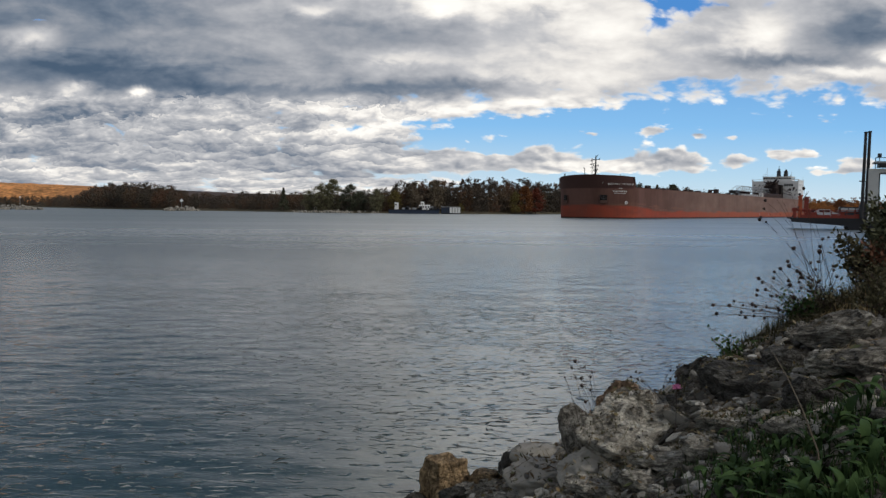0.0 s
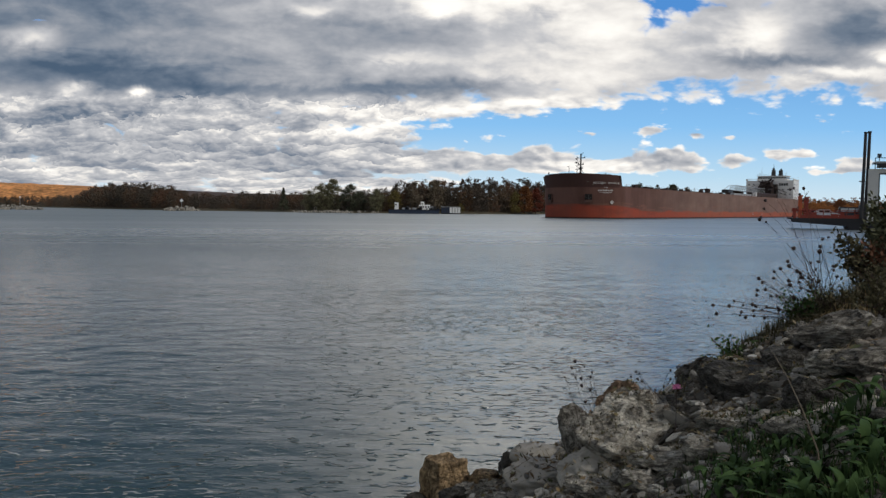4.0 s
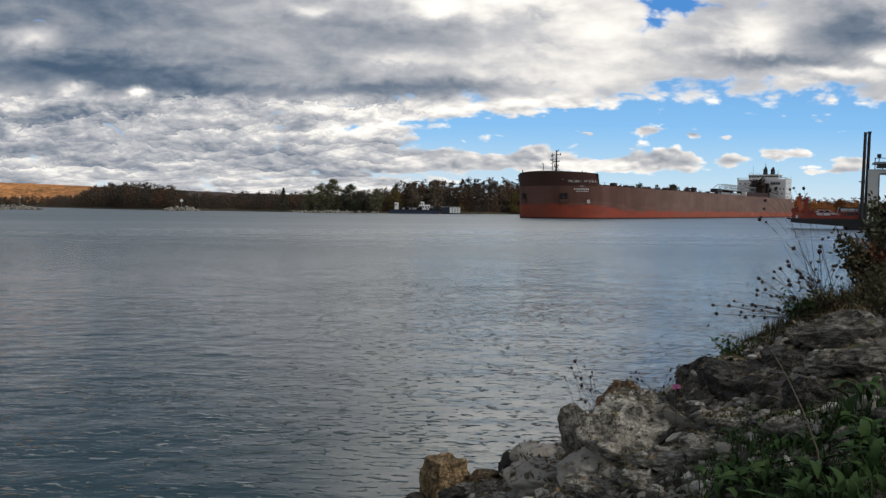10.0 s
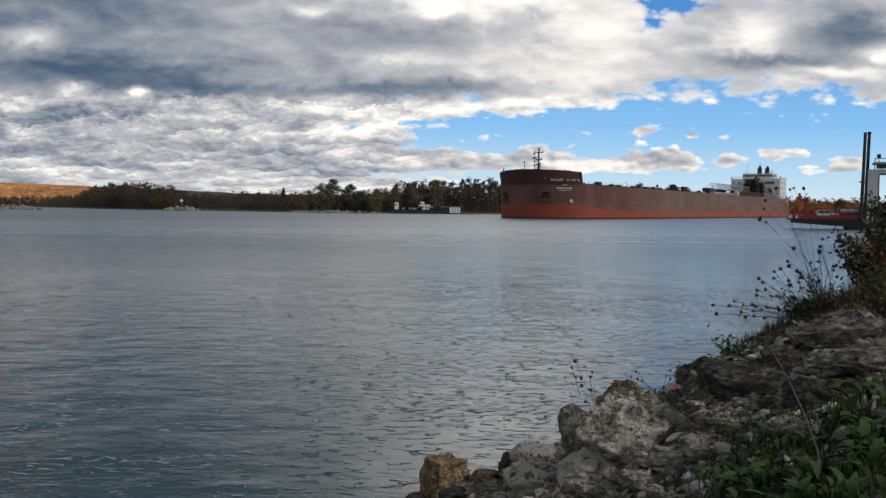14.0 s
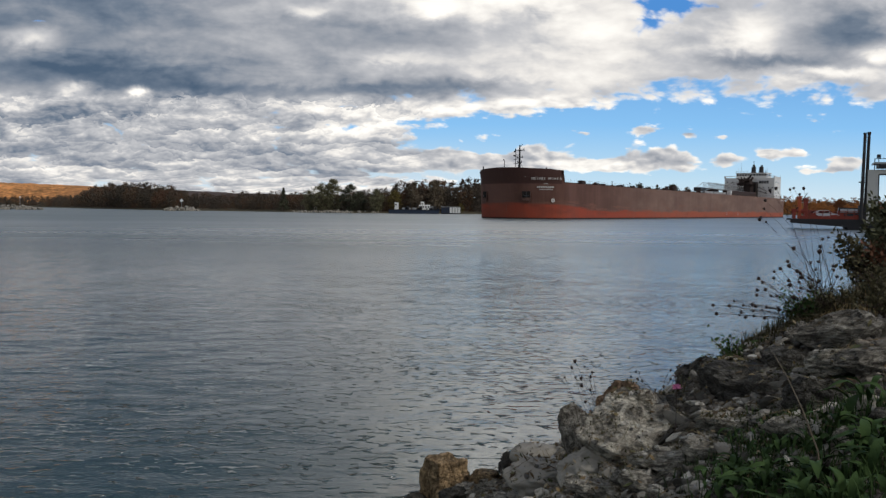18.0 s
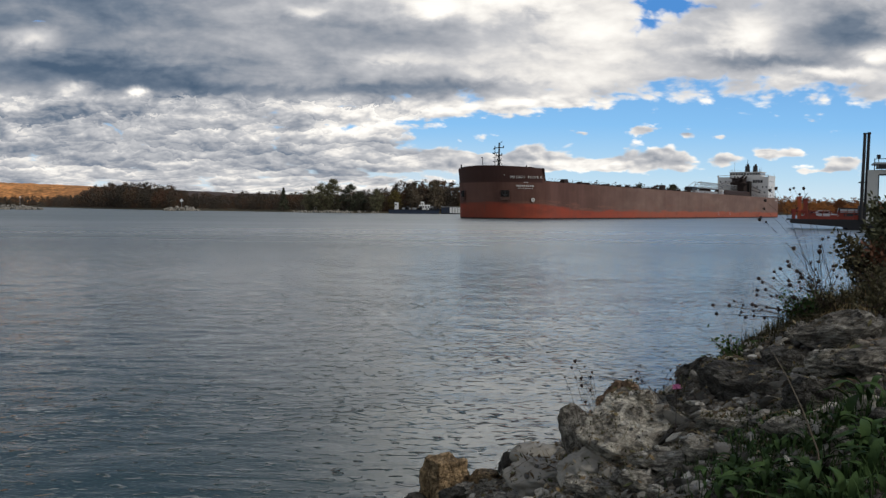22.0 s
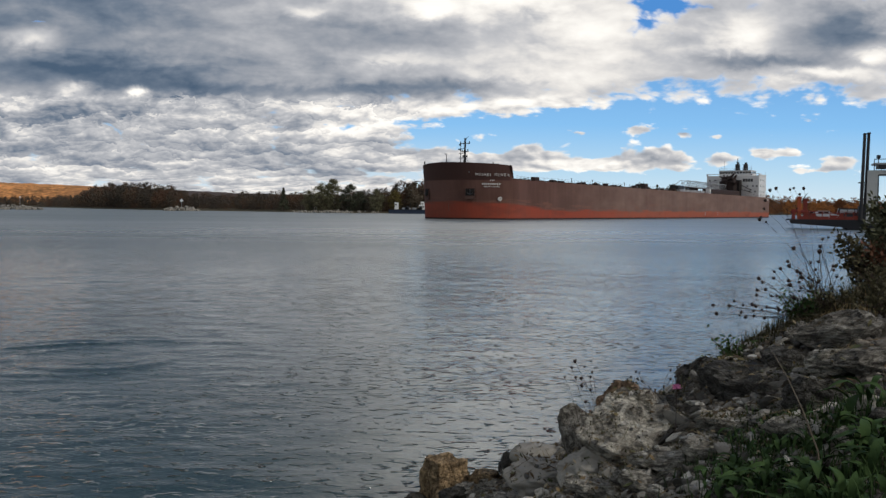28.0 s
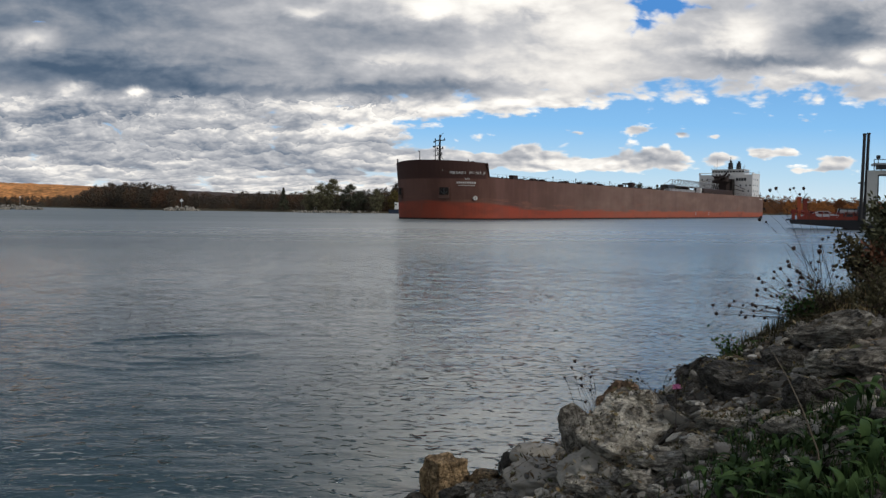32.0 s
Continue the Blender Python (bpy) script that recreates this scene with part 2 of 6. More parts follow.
def part(name, bm, material, parent, label="", smooth=False):
    me = bpy.data.meshes.new(name)
    bm.to_mesh(me)
    bm.free()
    me.materials.append(material)
    if smooth:
        me.polygons.foreach_set("use_smooth", np.ones(len(me.polygons), dtype=bool))
    ob = new(name, me)
    ob.parent = parent
    return tagged(ob, label)


def empty(name, m, label, category, group="", kind=""):
    ob = new(name)
    ob.matrix_world = m
    ob.empty_display_size = 0.2
    return tagged(ob, label, category, group, kind)


def box(bm, x0, x1, y0, y1, z0, z1, bevel=0.0):
    r = bmesh.ops.create_cube(bm, size=1.0)
    vs = r["verts"]
    for v in vs:
        v.co = Vector(((x0 + x1) / 2 + v.co.x * (x1 - x0), (y0 + y1) / 2 + v.co.y * (y1 - y0), (z0 + z1) / 2 + v.co.z * (z1 - z0)))
    if bevel:
        es = {e for v in vs for e in v.link_edges}
        bmesh.ops.bevel(bm, geom=list(es), offset=bevel, segments=1, affect="EDGES")


def rod(bm, p, q, r0, r1=None, sides=6):
    """A tapered rod from p to q."""
    p, q = Vector(p), Vector(q)
    r1 = r0 if r1 is None else r1
    d = (q - p).normalized()
    u = d.orthogonal().normalized()
    w = d.cross(u)
    ring = []
    for c, r in ((p, r0), (q, r1)):
        ring.append([bm.verts.new(c + (u * math.cos(t) + w * math.sin(t)) * r) for t in (2 * math.pi * k / sides for k in range(sides))])
    for k in range(sides):
        bm.faces.new((ring[0][k], ring[0][(k + 1) % sides], ring[1][(k + 1) % sides], ring[1][k]))
    bm.faces.new(ring[0][::-1])
    bm.faces.new(ring[1])


def box_part(name, parent, material, dims, label="", bevel=0.0):
    bm = bmesh.new()
    box(bm, *dims, bevel=bevel)
    return part(name, bm, material, parent, label)


def rod_part(name, parent, material, p, q, r0, r1=None, sides=8, label=""):
    bm = bmesh.new()
    rod(bm, p, q, r0, r1, sides)
    return part(name, bm, material, parent, label)


# ---------------------------------------------------------------- river water
def water_material():
    N = Nodes("river_water")
    co = N.coords()
    chop = N.noise(N.scaled(co, (0.9, 2.0, 1.0), rot=(0, 0, 0.25)), 1.0, 3, 0.5, 0.2)
    # short wavelets: each crest is a small steep face, thicker in some patches than in others
    fold = N.noise(N.scaled(co, (4.2, 9.0, 3.0), rot=(0, 0, -0.05)), 1.0, 1, 0.45, 0.12)
    patch = N.noise(N.scaled(co, (0.22, 0.34, 0.2)), 1.0, 3, 0.55)
    steep = N.smooth(N.add(fold, N.mul(N.math("SUBTRACT", patch, 0.5), 0.34)), 0.58, 0.68)
    fine = N.noise(N.scaled(co, (13.0, 21.0, 8.0), rot=(0, 0, 0.2)), 1.0, 3, 0.55, 0.3)
    calm = N.smooth(N.noise(N.scaled(co, (0.03, 0.07, 0.03)), 1.0, 3, 0.5), 0.35, 0.65, 0.55, 1.0)
    reach = N.smooth(N.split(co)[1], 22.0, 110.0, 1.0, 0.22)
    n1 = N.bump(chop, N.mul(reach, 0.32), 0.10)
    n2 = N.bump(steep, N.mul(calm, reach), 0.115, n1)
    n3 = N.bump(fine, N.mul(N.mul(calm, reach), 0.6), 0.012, n2)
    col = N.mix(N.noise(N.scaled(co, 0.1), 1.0, 3), (0.019, 0.042, 0.044), (0.031, 0.058, 0.060))
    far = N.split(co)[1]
    # far water paled in colour, standing in for the bright sky it mirrors
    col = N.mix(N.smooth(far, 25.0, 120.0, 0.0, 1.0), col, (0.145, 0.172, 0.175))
    # gusts ruffle the far reach in long streaks
    gust = N.noise(N.scaled(co, (0.012, 0.055, 0.01)), 1.0, 4, 0.55, 0.4)
    ruffle = N.mul(N.smooth(gust, 0.40, 0.60, -0.02, 0.025), N.smooth(far, 25.0, 80.0))
    rough = N.add(N.add(N.smooth(far, 12.0, 60.0, 0.06, 0.26), N.smooth(far, 60.0, 230.0, 0.0, 0.12)), ruffle)
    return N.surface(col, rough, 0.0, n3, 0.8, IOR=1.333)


def wave_height(x, y, rng):
    """Short wind ripples and a few longer waves, in metres."""
    z = np.zeros_like(x)
    for k in range(46):
        lam = 0.45 * (7.0 ** (k / 45.0))
        ang = rng.normal(0.2, 0.85)
        kx, ky = math.sin(ang) * 2 * math.pi / lam, math.cos(ang) * 2 * math.pi / lam
        amp = 0.0012 * lam ** 0.75
        ph = rng.uniform(0, 2 * math.pi)
        bend = 0.8 * np.sin(x * 0.31 + k) + 0.8 * np.sin(y * 0.23 + 2.1 * k)
        s = np.sin(kx * x + ky * y + ph + bend)
        z += amp * (s + 0.28 * (s * s - 0.5)) * (0.6 + 0.4 * np.sin(x * 0.17 * (1 + k % 3) + y * 0.21 + 1.7 * k))
    return z


def make_water():
    rng = np.random.default_rng(5)
    nx, ny = 520, 480
    xs = np.linspace(-34.0, 14.0, nx)
    ys = -12.0 + 60.0 * np.linspace(0, 1, ny)
    X, Y = np.meshgrid(xs, ys)
    Z = wave_height(X, Y, rng)
    # a slow upwelling with curved crests round it
    r = np.hypot((X + 18.5) / 1.7, (Y - 7.4) / 1.25)
    t = np.arctan2(Y - 7.4, X + 18.5)
    calm = np.exp(-(r / 1.1) ** 4)
    Z *= 1 - 0.5 * calm
    for r0, amp in ((0.75, 0.022), (1.15, 0.042), (1.5, 0.032), (1.9, 0.022)):
        Z += amp * np.exp(-((r - r0 - 0.12 * np.sin(3 * t + r0 * 4)) / 0.10) ** 2) * (0.45 + 0.55 * np.sin(2 * t + 3 * r0))
    edge = np.minimum(np.minimum(X - xs[0], xs[-1] - X), np.minimum(Y - ys[0], ys[-1] - Y))
    Z *= np.clip(edge / 6.0, 0, 1)
    near = np.stack([X, Y, Z], -1).reshape(-1, 3)
    i = (np.arange(ny - 1)[:, None] * nx + np.arange(nx - 1)[None, :]).ravel()
    quads = np.stack([i, i + 1, i + nx + 1, i + nx], 1)
    x0, x1, y0, y1 = xs[0], xs[-1], ys[0], ys[-1]
    far = [(x, y, 0.0) for y in (-80.0, y0, y1, 4850.0) for x in (-4500.0, x0, x1, 4500.0)]
    b = len(near)
    rest = [(b + r * 4 + c, b + r * 4 + c + 1, b + r * 4 + c + 5, b + r * 4 + c + 4) for r in range(3) for c in range(3) if (r, c) != (1, 1)]
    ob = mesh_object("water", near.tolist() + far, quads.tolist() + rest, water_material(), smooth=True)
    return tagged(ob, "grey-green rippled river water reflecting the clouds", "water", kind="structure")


water = make_water()

# ---------------------------------------------------------------- far shore
def woods_material():
    N = Nodes("autumn_woods")
    co = N.coords()
    tree = N.noise(N.scaled(co, (0.07, 0.07, 0.03)), 1.0, 2, 0.5)
    col = N.ramp(tree, [(0.30, (0.052, 0.048, 0.034)), (0.42, (0.070, 0.058, 0.047)), (0.52, (0.092, 0.070, 0.052)), (0.60, (0.15, 0.088, 0.042)), (0.67, (0.17, 0.068, 0.039)), (0.78, (0.082, 0.080, 0.040))])
    x = N.split(co)[0]
    # woods across the narrows: sunlight painted in as a brighter orange
    col = N.mix(N.mul(N.smooth(x, 280.0, 400.0), N.smooth(tree, 0.30, 0.5)), col, (0.40, 0.165, 0.060))
    leaf = N.mix(0.45, col, N.mix(N.island(), (0.045, 0.038, 0.033), (0.115, 0.092, 0.068)))
    return N.surface(leaf, 0.85, spec=0.15)


def earth_material(name, a, b, scale=1.0):
    N = Nodes(name)
    co = N.coords()
    n1, n2 = N.noise(co, 0.15 * scale, 5), N.noise(co, 3.0 * scale, 5, 0.65)
    col = N.mix(N.add(N.mul(n1, 0.6), N.mul(n2, 0.4)), a, b)
    return N.surface(col, 0.95, 0.0, N.bump(n2, 0.6, 0.05 / scale), 0.2)


M_WOODS = woods_material()
M_BARK = earth_material("bark", (0.035, 0.028, 0.022), (0.11, 0.09, 0.07), 4.0)
M_FAR_EARTH = earth_material("dry_shore_earth", (0.05, 0.045, 0.03), (0.13, 0.11, 0.07), 0.5)

# the far waterline, from the open reach round to the narrows
SHORE_X = [-2600, -1200, -540, -301, -205, -132, -64, -32, 23, 86, 403, 900, 2600]
SHORE_Y = [1900, 1500, 1136, 770, 632, 584, 516, 508, 527, 618, 1000, 1150, 1500]


def shore(x):
    return float(np.interp(x, SHORE_X, SHORE_Y))


def make_far_land():
    verts, faces = [], []
    xs = np.concatenate([np.linspace(-2600, -560, 30), np.linspace(-540, 420, 150), np.linspace(440, 2600, 40)])
    steps = [(-6, -2.0), (0, 0.05), (3, 0.8), (12, 1.6), (60, 3.0), (220, 6.0), (900, 12.0), (3200, 14.0)]
    for x in xs:
        for d, z in steps:
            w = noise.noise((x * 0.03, d * 0.02, 0.0)) * min(1.0, max(d, 0) / 6.0)
            verts.append((x, shore(x) + d + 2.0 * noise.noise((x * 0.05, 3.0, 0.0)), z + w * 0.6))
    n = len(steps)
    for i in range(len(xs) - 1):
        for j in range(n - 1):
            faces.append((i * n + j, (i + 1) * n + j, (i + 1) * n + j + 1, i * n + j + 1))
    ob = mesh_object("ground_far_shore", verts, faces, M_FAR_EARTH, smooth=True)
    return tagged(ob, "dry brown earth bank along the far shore", "ground", kind="structure")


def tree_shape(rng, height, spread, kind, leaves, lumps=34, leaf=0.036):
    """Leaf faces and trunk of one far tree, round its foot: verts, faces."""
    V, Fc = [], []
    r = 0.018 * height
    for k in range(4):
        t = k * math.pi / 2
        V += [(r * math.cos(t), r * math.sin(t), -0.5), (0.3 * r * math.cos(t), 0.3 * r * math.sin(t), 0.6 * height)]
    for k in range(4):
        a, b = 2 * k, 2 * ((k + 1) % 4)
        Fc.append((a, b, b + 1, a + 1))
    clumps = []
    if kind == "fir":
        for k in range(60):
            u = rng.uniform(0.05, 1.0)
            rad = spread * (1.02 - u) * rng.uniform(0.4, 1.0)
            t = rng.uniform(0, 6.283)
            clumps.append((rad * math.cos(t), rad * math.sin(t), u * height, 0.10 * height * (1.15 - u)))
    else:
        low = 0.08 if kind == "bush" else 0.06
        for k in range(lumps):
            u = rng.uniform(low, 0.97)
            wide = math.sin(math.pi * min(1.0, (u - low + 0.12) / (1.1 - low))) ** 0.7
            rad = spread * wide * math.sqrt(rng.uniform(0.05, 1.0))
            t = rng.uniform(0, 6.283)
            clumps.append((rad * math.cos(t), rad * math.sin(t), u * height, 0.105 * height * rng.uniform(0.6, 1.2)))
    for _ in range(leaves):
        cx, cy, cz, cr = clumps[rng.integers(len(clumps))]
        d = rng.normal(0, 0.5, 3) * cr
        c = np.array((cx, cy, cz)) + d * (1, 1, 0.7)
        s = leaf * height * rng.uniform(0.5, 1.5)
        p, q = rng.normal(0, 1, 3), rng.normal(0, 1, 3)
        p, q = p / np.linalg.norm(p) * s, q / np.linalg.norm(q) * s
        b = len(V)
        V += [tuple(c - p), tuple(c + q), tuple(c + p)]
        Fc.append((b, b + 1, b + 2))
    return V, Fc


def make_woods():
    rng = np.random.default_rng(11)
    shapes = {}
    for kind in ("leafy", "bush", "fir"):
        shapes[kind] = []
        for k in range(7):
            V, Fc = tree_shape(rng, 1.0, {"leafy": 0.40, "bush": 0.6, "fir": 0.22}[kind], kind, {"leafy": 420, "bush": 170, "fir": 330}[kind])
            shapes[kind].append((np.array(V), Fc))
    V, Fc = [], []
    off = 0

    def plant(x, y, z, h, kind):
        nonlocal off
        base, faces = shapes[kind][rng.integers(7)]
        t = rng.uniform(0, 6.283)
        c, s = math.cos(t), math.sin(t)
        q = base * h
        w = np.stack([x + c * q[:, 0] - s * q[:, 1], y + s * q[:, 0] + c * q[:, 1], z + q[:, 2]], 1)
        V.append(w)
        Fc.extend(tuple(i + off for i in f) for f in faces)
        off += len(w)

    # tree heights along the shore
    HX = [-700, -425, -400, -330, -262, -215, -200, -150, -120, -80, -58, -40, -20, 0, 90, 130, 420, 700]
    HH = [15, 15, 26, 25, 22, 17, 13, 13, 13, 12, 13, 16, 20, 22, 24, 24, 22, 20]
    x = -720.0
    while x < 720:
        gap = 2.1 if -330 < x < 130 else 4.5
        x += gap * rng.uniform(0.5, 1.5)
        top = float(np.interp(x, HX, HH))
        for row in range(3):
            h = top * rng.uniform(0.72, 1.0) * (0.80 + 0.10 * row)
            y = shore(x) + 7 + 13 * row + rng.uniform(0, 9)
            plant(x + rng.uniform(-3, 3), y, 1.0 + 0.8 * row, h, "fir" if rng.random() < 0.10 else "leafy")
        for _ in range(2):
            plant(x + rng.uniform(-2, 2), shore(x) + 3 + rng.uniform(0, 12), 0.4, rng.uniform(2.0, 6.0), "bush")
    ob = mesh_object("far_woods", np.concatenate(V), Fc, M_WOODS)
    return tagged(ob, "brown and rust autumn woods along the far shore", "woods", kind="stuff")


def make_far_hill():
    N = Nodes("hill_forest")
    co = N.coords()
    n1, n2 = N.noise(N.scaled(co, (0.004, 0.004, 0.02)), 1.0, 4), N.noise(N.scaled(co, (0.05, 0.05, 0.12)), 1.0, 4, 0.7)
    # autumn forest colour; sunlight on the low-x end is painted in as brighter orange
    col = N.mix(N.smooth(N.add(N.mul(n1, 0.4), N.mul(n2, 0.6)), 0.36, 0.62), N.mix(N.smooth(N.split(co)[0], -1500.0, -1150.0), (0.16, 0.085, 0.04), (0.055, 0.046, 0.047)), N.mix(N.smooth(N.split(co)[0], -1500.0, -1150.0), (0.80, 0.36, 0.13), (0.105, 0.080, 0.070)))
    mat = N.surface(col, 0.95, 0.0, N.bump(n2, 0.8, 4.0), 0.1)
    HX = [-2600, -1900, -1500, -1180, -780, -560, -200, 300, 2600]
    HZ = [110, 96, 84, 72, 58, 55, 50, 44, 40]
    verts, faces = [], []
    xs = np.linspace(-2700, 2700, 500)
    prof = [(0, -0.02), (60, 0.25), (140, 0.6), (220, 0.85), (300, 1.0), (420, 0.9)]
    for x in xs:
        top = float(np.interp(x, HX, HZ))
        for d, s in prof:
            rough = 3.0 * noise.noise((x * 0.02, d * 0.02, 1.0)) + 1.8 * noise.noise((x * 0.09, d * 0.1, 4.0))
            verts.append((x, 3000 + d, top * s + rough * (s > 0)))
    n = len(prof)
    for i in range(len(xs) - 1):
        for j in range(n - 1):
            faces.append((i * n + j, (i + 1) * n + j, (i + 1) * n + j + 1, i * n + j + 1))
    ob = mesh_object("backdrop_hill", verts, faces, mat, smooth=True)
    return tagged(ob, "long low far hill of autumn forest, one end painted sunlit orange", "hill", kind="structure")


make_far_land()
make_woods()
make_far_hill()


# ---------------------------------------------------------------- near bank
BANK_Y = [-60, 0, 6, 8, 9, 10, 12, 15, 23, 40, 150, 400]
BANK_X = [-20, -2.3, -0.5, 0.18, 0.95, 1.95, 3.7, 6.4, 12.0, 22.5, 92.0, 240.0]


def bank_edge(y):
    return float(np.interp(y, BANK_Y, BANK_X))


# earth and rubble heaped between the large stones: across, along, half width, rise
HEAPS = [(1.92, 6.35, 0.42, 0.12), (2.25, 6.3, 0.40, 0.10),
         (2.35, 6.9, 0.35, 0.06), (2.75, 6.45, 0.45, 0.10), (3.1, 6.9, 0.5, 0.08)]


def bank_z(x, y):
    """The height of the near bank."""
    s = x - bank_edge(y)
    z = 0.55 * s if s > 0 else 0.45 * s
    if z > 1.7:
        z = 1.7 + (1 - math.exp(-(z - 1.7) / 0.5)) * 0.5
    z = max(z, -2.5)
    for hx, hy, w, up in HEAPS:
        d = ((x - hx) ** 2 + (y - hy) ** 2) / (w * w)
        if d < 6:
            z += up * math.exp(-d)
    z += 0.09 * noise.noise((x * 1.3, y * 1.3, 0.0)) + 0.05 * noise.noise((x * 4.0, y * 4.0, 2.0))
    if 2.0 < y < 14 and s < 6:
        z += 0.035 * (0.5 - abs(noise.noise((x * 6.5, y * 6.5, 5.0)))) + 0.022 * noise.noise((x * 14.0, y * 14.0, 8.0))
    return z


def bank_material():
    """Dark damp earth with pale grit and broken stone trodden into it."""
    N = Nodes("bank_soil")
    co = N.coords()
    wide, fine = N.noise(co, 1.6, 5, 0.6), N.noise(co, 11.0, 6, 0.68)
    soil = N.ramp(N.add(N.mul(wide, 0.55), N.mul(fine, 0.45)), [(0.34, (0.034, 0.031, 0.026)), (0.50, (0.105, 0.095, 0.080)), (0.66, (0.23, 0.21, 0.18))])
    grit = N.mul(N.smooth(N.voronoi(co, 34.0), 0.30, 0.14), N.smooth(N.noise(co, 5.0, 3), 0.46, 0.60))
    soil = N.mix(grit, soil, N.mix(N.noise(co, 19.0, 2), (0.13, 0.12, 0.10), (0.44, 0.41, 0.35)))
    moss = N.mul(N.smooth(N.noise(co, 3.1, 4, 0.6), 0.56, 0.66), 0.45)
    soil = N.mix(moss, soil, (0.030, 0.036, 0.014))
    return N.surface(soil, 0.95, 0.0, N.bump(N.add(fine, N.mul(grit, 0.8)), 1.0, 0.03), 0.15)


def make_bank():
    verts, faces = [], []
    ys = np.concatenate([np.linspace(-40, 2, 20), np.linspace(2.1, 16, 320), np.geomspace(16.5, 400, 50)])
    ss = np.concatenate([np.linspace(-6, -1.1, 8), np.linspace(-1.0, 5.0, 170), np.geomspace(5.2, 400, 26)])
    for y in ys:
        for s in ss:
            x = bank_edge(y) + s
            verts.append((x, y, bank_z(x, y)))
    n = len(ss)
    for i in range(len(ys) - 1):
        for j in range(n - 1):
            faces.append((i * n + j, i * n + j + 1, (i + 1) * n + j + 1, (i + 1) * n + j))
    ob = mesh_object("ground_bank", verts, faces, bank_material(), smooth=True)
    return tagged(ob, "stony dark soil of the near river bank", "ground", kind="structure")


make_bank()

# ---------------------------------------------------------------- ore carrier
SHIP_TURN = -125.6
SHIP_LEN, HALF_BEAM = 282.0, 16.0
ENTRY, SHOULDER = 14.0, -4.0
BOW_DECK, STERN_DECK, FORE_TOP = 11.75, 11.1, 15.75


def hull_material():
    N = Nodes("ship_hull_paint")
    co = N.coords()
    x, y, z = N.split(co)
    streak = N.noise(N.scaled(co, (0.16, 0.16, 0.04)), 1.0, 6, 0.62)
    blot = N.noise(N.scaled(co, (0.06, 0.06, 0.16)), 1.0, 4, 0.6)
    fine = N.noise(co, 2.5, 4, 0.6)
    brown = N.mix(N.smooth(streak, 0.35, 0.7), (0.100, 0.050, 0.039), (0.145, 0.075, 0.060))
    brown = N.mix(N.mul(N.smooth(blot, 0.5, 0.72), 0.5), brown, (0.17, 0.085, 0.062))
    red = N.mix(N.smooth(streak, 0.3, 0.75), (0.33, 0.062, 0.034), (0.24, 0.066, 0.042))
    # red paled aft too, its share of the sunlight painted in
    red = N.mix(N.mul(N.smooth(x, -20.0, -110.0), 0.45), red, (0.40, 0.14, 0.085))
    line = N.add(2.75, N.add(N.smooth(x, -32.0, 6.0, 0.0, 2.0), N.mul(N.math("SUBTRACT", blot, 0.5), 1.2)))
    rub = N.noise(N.scaled(co, (0.10, 0.10, 0.9)), 1.0, 5, 0.65)
    below = N.smooth(N.add(N.math("SUBTRACT", z, line), N.mul(N.math("SUBTRACT", rub, 0.5), 3.2)), -0.55, 0.75, 1.0, 0.0)
    # long side paled aft, sunlight and haze put into the colour, broken by streaks
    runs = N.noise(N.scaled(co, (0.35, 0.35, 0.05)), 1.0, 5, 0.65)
    aft_light = N.mul(N.smooth(x, -8.0, -95.0), N.add(0.40, N.add(N.mul(N.math("SUBTRACT", runs, 0.5), 0.30), N.mul(N.math("SUBTRACT", blot, 0.5), 0.9))))
    brown = N.mix(N.math("MINIMUM", N.math("MAXIMUM", aft_light, 0.0), 0.8), brown, (0.31, 0.215, 0.175))
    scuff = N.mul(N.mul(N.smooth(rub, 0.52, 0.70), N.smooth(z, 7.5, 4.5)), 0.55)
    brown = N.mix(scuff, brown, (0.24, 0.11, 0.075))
    red = N.mix(N.mul(N.smooth(blot, 0.5, 0.7), 0.5), red, (0.13, 0.045, 0.032))
    col = N.mix(below, brown, red)
    dark = N.mix(fine, (0.056, 0.028, 0.024), (0.076, 0.039, 0.033))
    top = N.mul(N.smooth(z, 11.2, 11.5), N.smooth(x, -0.6, -0.5))
    col = N.mix(top, col, dark)
    wet = N.smooth(z, 0.25, 0.6)
    col = N.mix(wet, (0.03, 0.02, 0.018), col)
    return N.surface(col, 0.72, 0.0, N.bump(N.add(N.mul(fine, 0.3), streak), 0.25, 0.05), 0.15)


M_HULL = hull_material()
M_DECK = paint("ship_deck_paint", (0.11, 0.045, 0.035), 0.7, wear=0.4, scale=0.3)
M_WHITE = paint("ship_white_paint", (0.72, 0.71, 0.69), 0.45, wear=0.12, scale=0.3, grime=(0.30, 0.20, 0.14))
M_BLACK = paint("black_paint", (0.02, 0.02, 0.022), 0.5, wear=0.2)
M_LETTER = paint("white_lettering", (0.58, 0.57, 0.55), 0.7, wear=0.15)


def hull_ring(entry, half):
    """Plan outline from the port quarter round the bow to the starboard quarter."""
    pts = [(-SHIP_LEN, half - 0.8), (-SHIP_LEN + 0.8, half)]
    pts += [(x, half) for x in np.linspace(-SHIP_LEN + 10, SHOULDER - 1.0, 30)]
    for t in np.linspace(0, math.pi, 41):
        y = math.cos(t)
        pts.append((SHOULDER + entry * math.sqrt(max(0.0, 1 - abs(y) ** 1.6)), half * y))
    pts += [(x, -half) for x in np.linspace(SHOULDER - 1.0, -SHIP_LEN + 10, 30)]
    pts += [(-SHIP_LEN + 0.8, -half), (-SHIP_LEN, -half + 0.8)]
    return pts


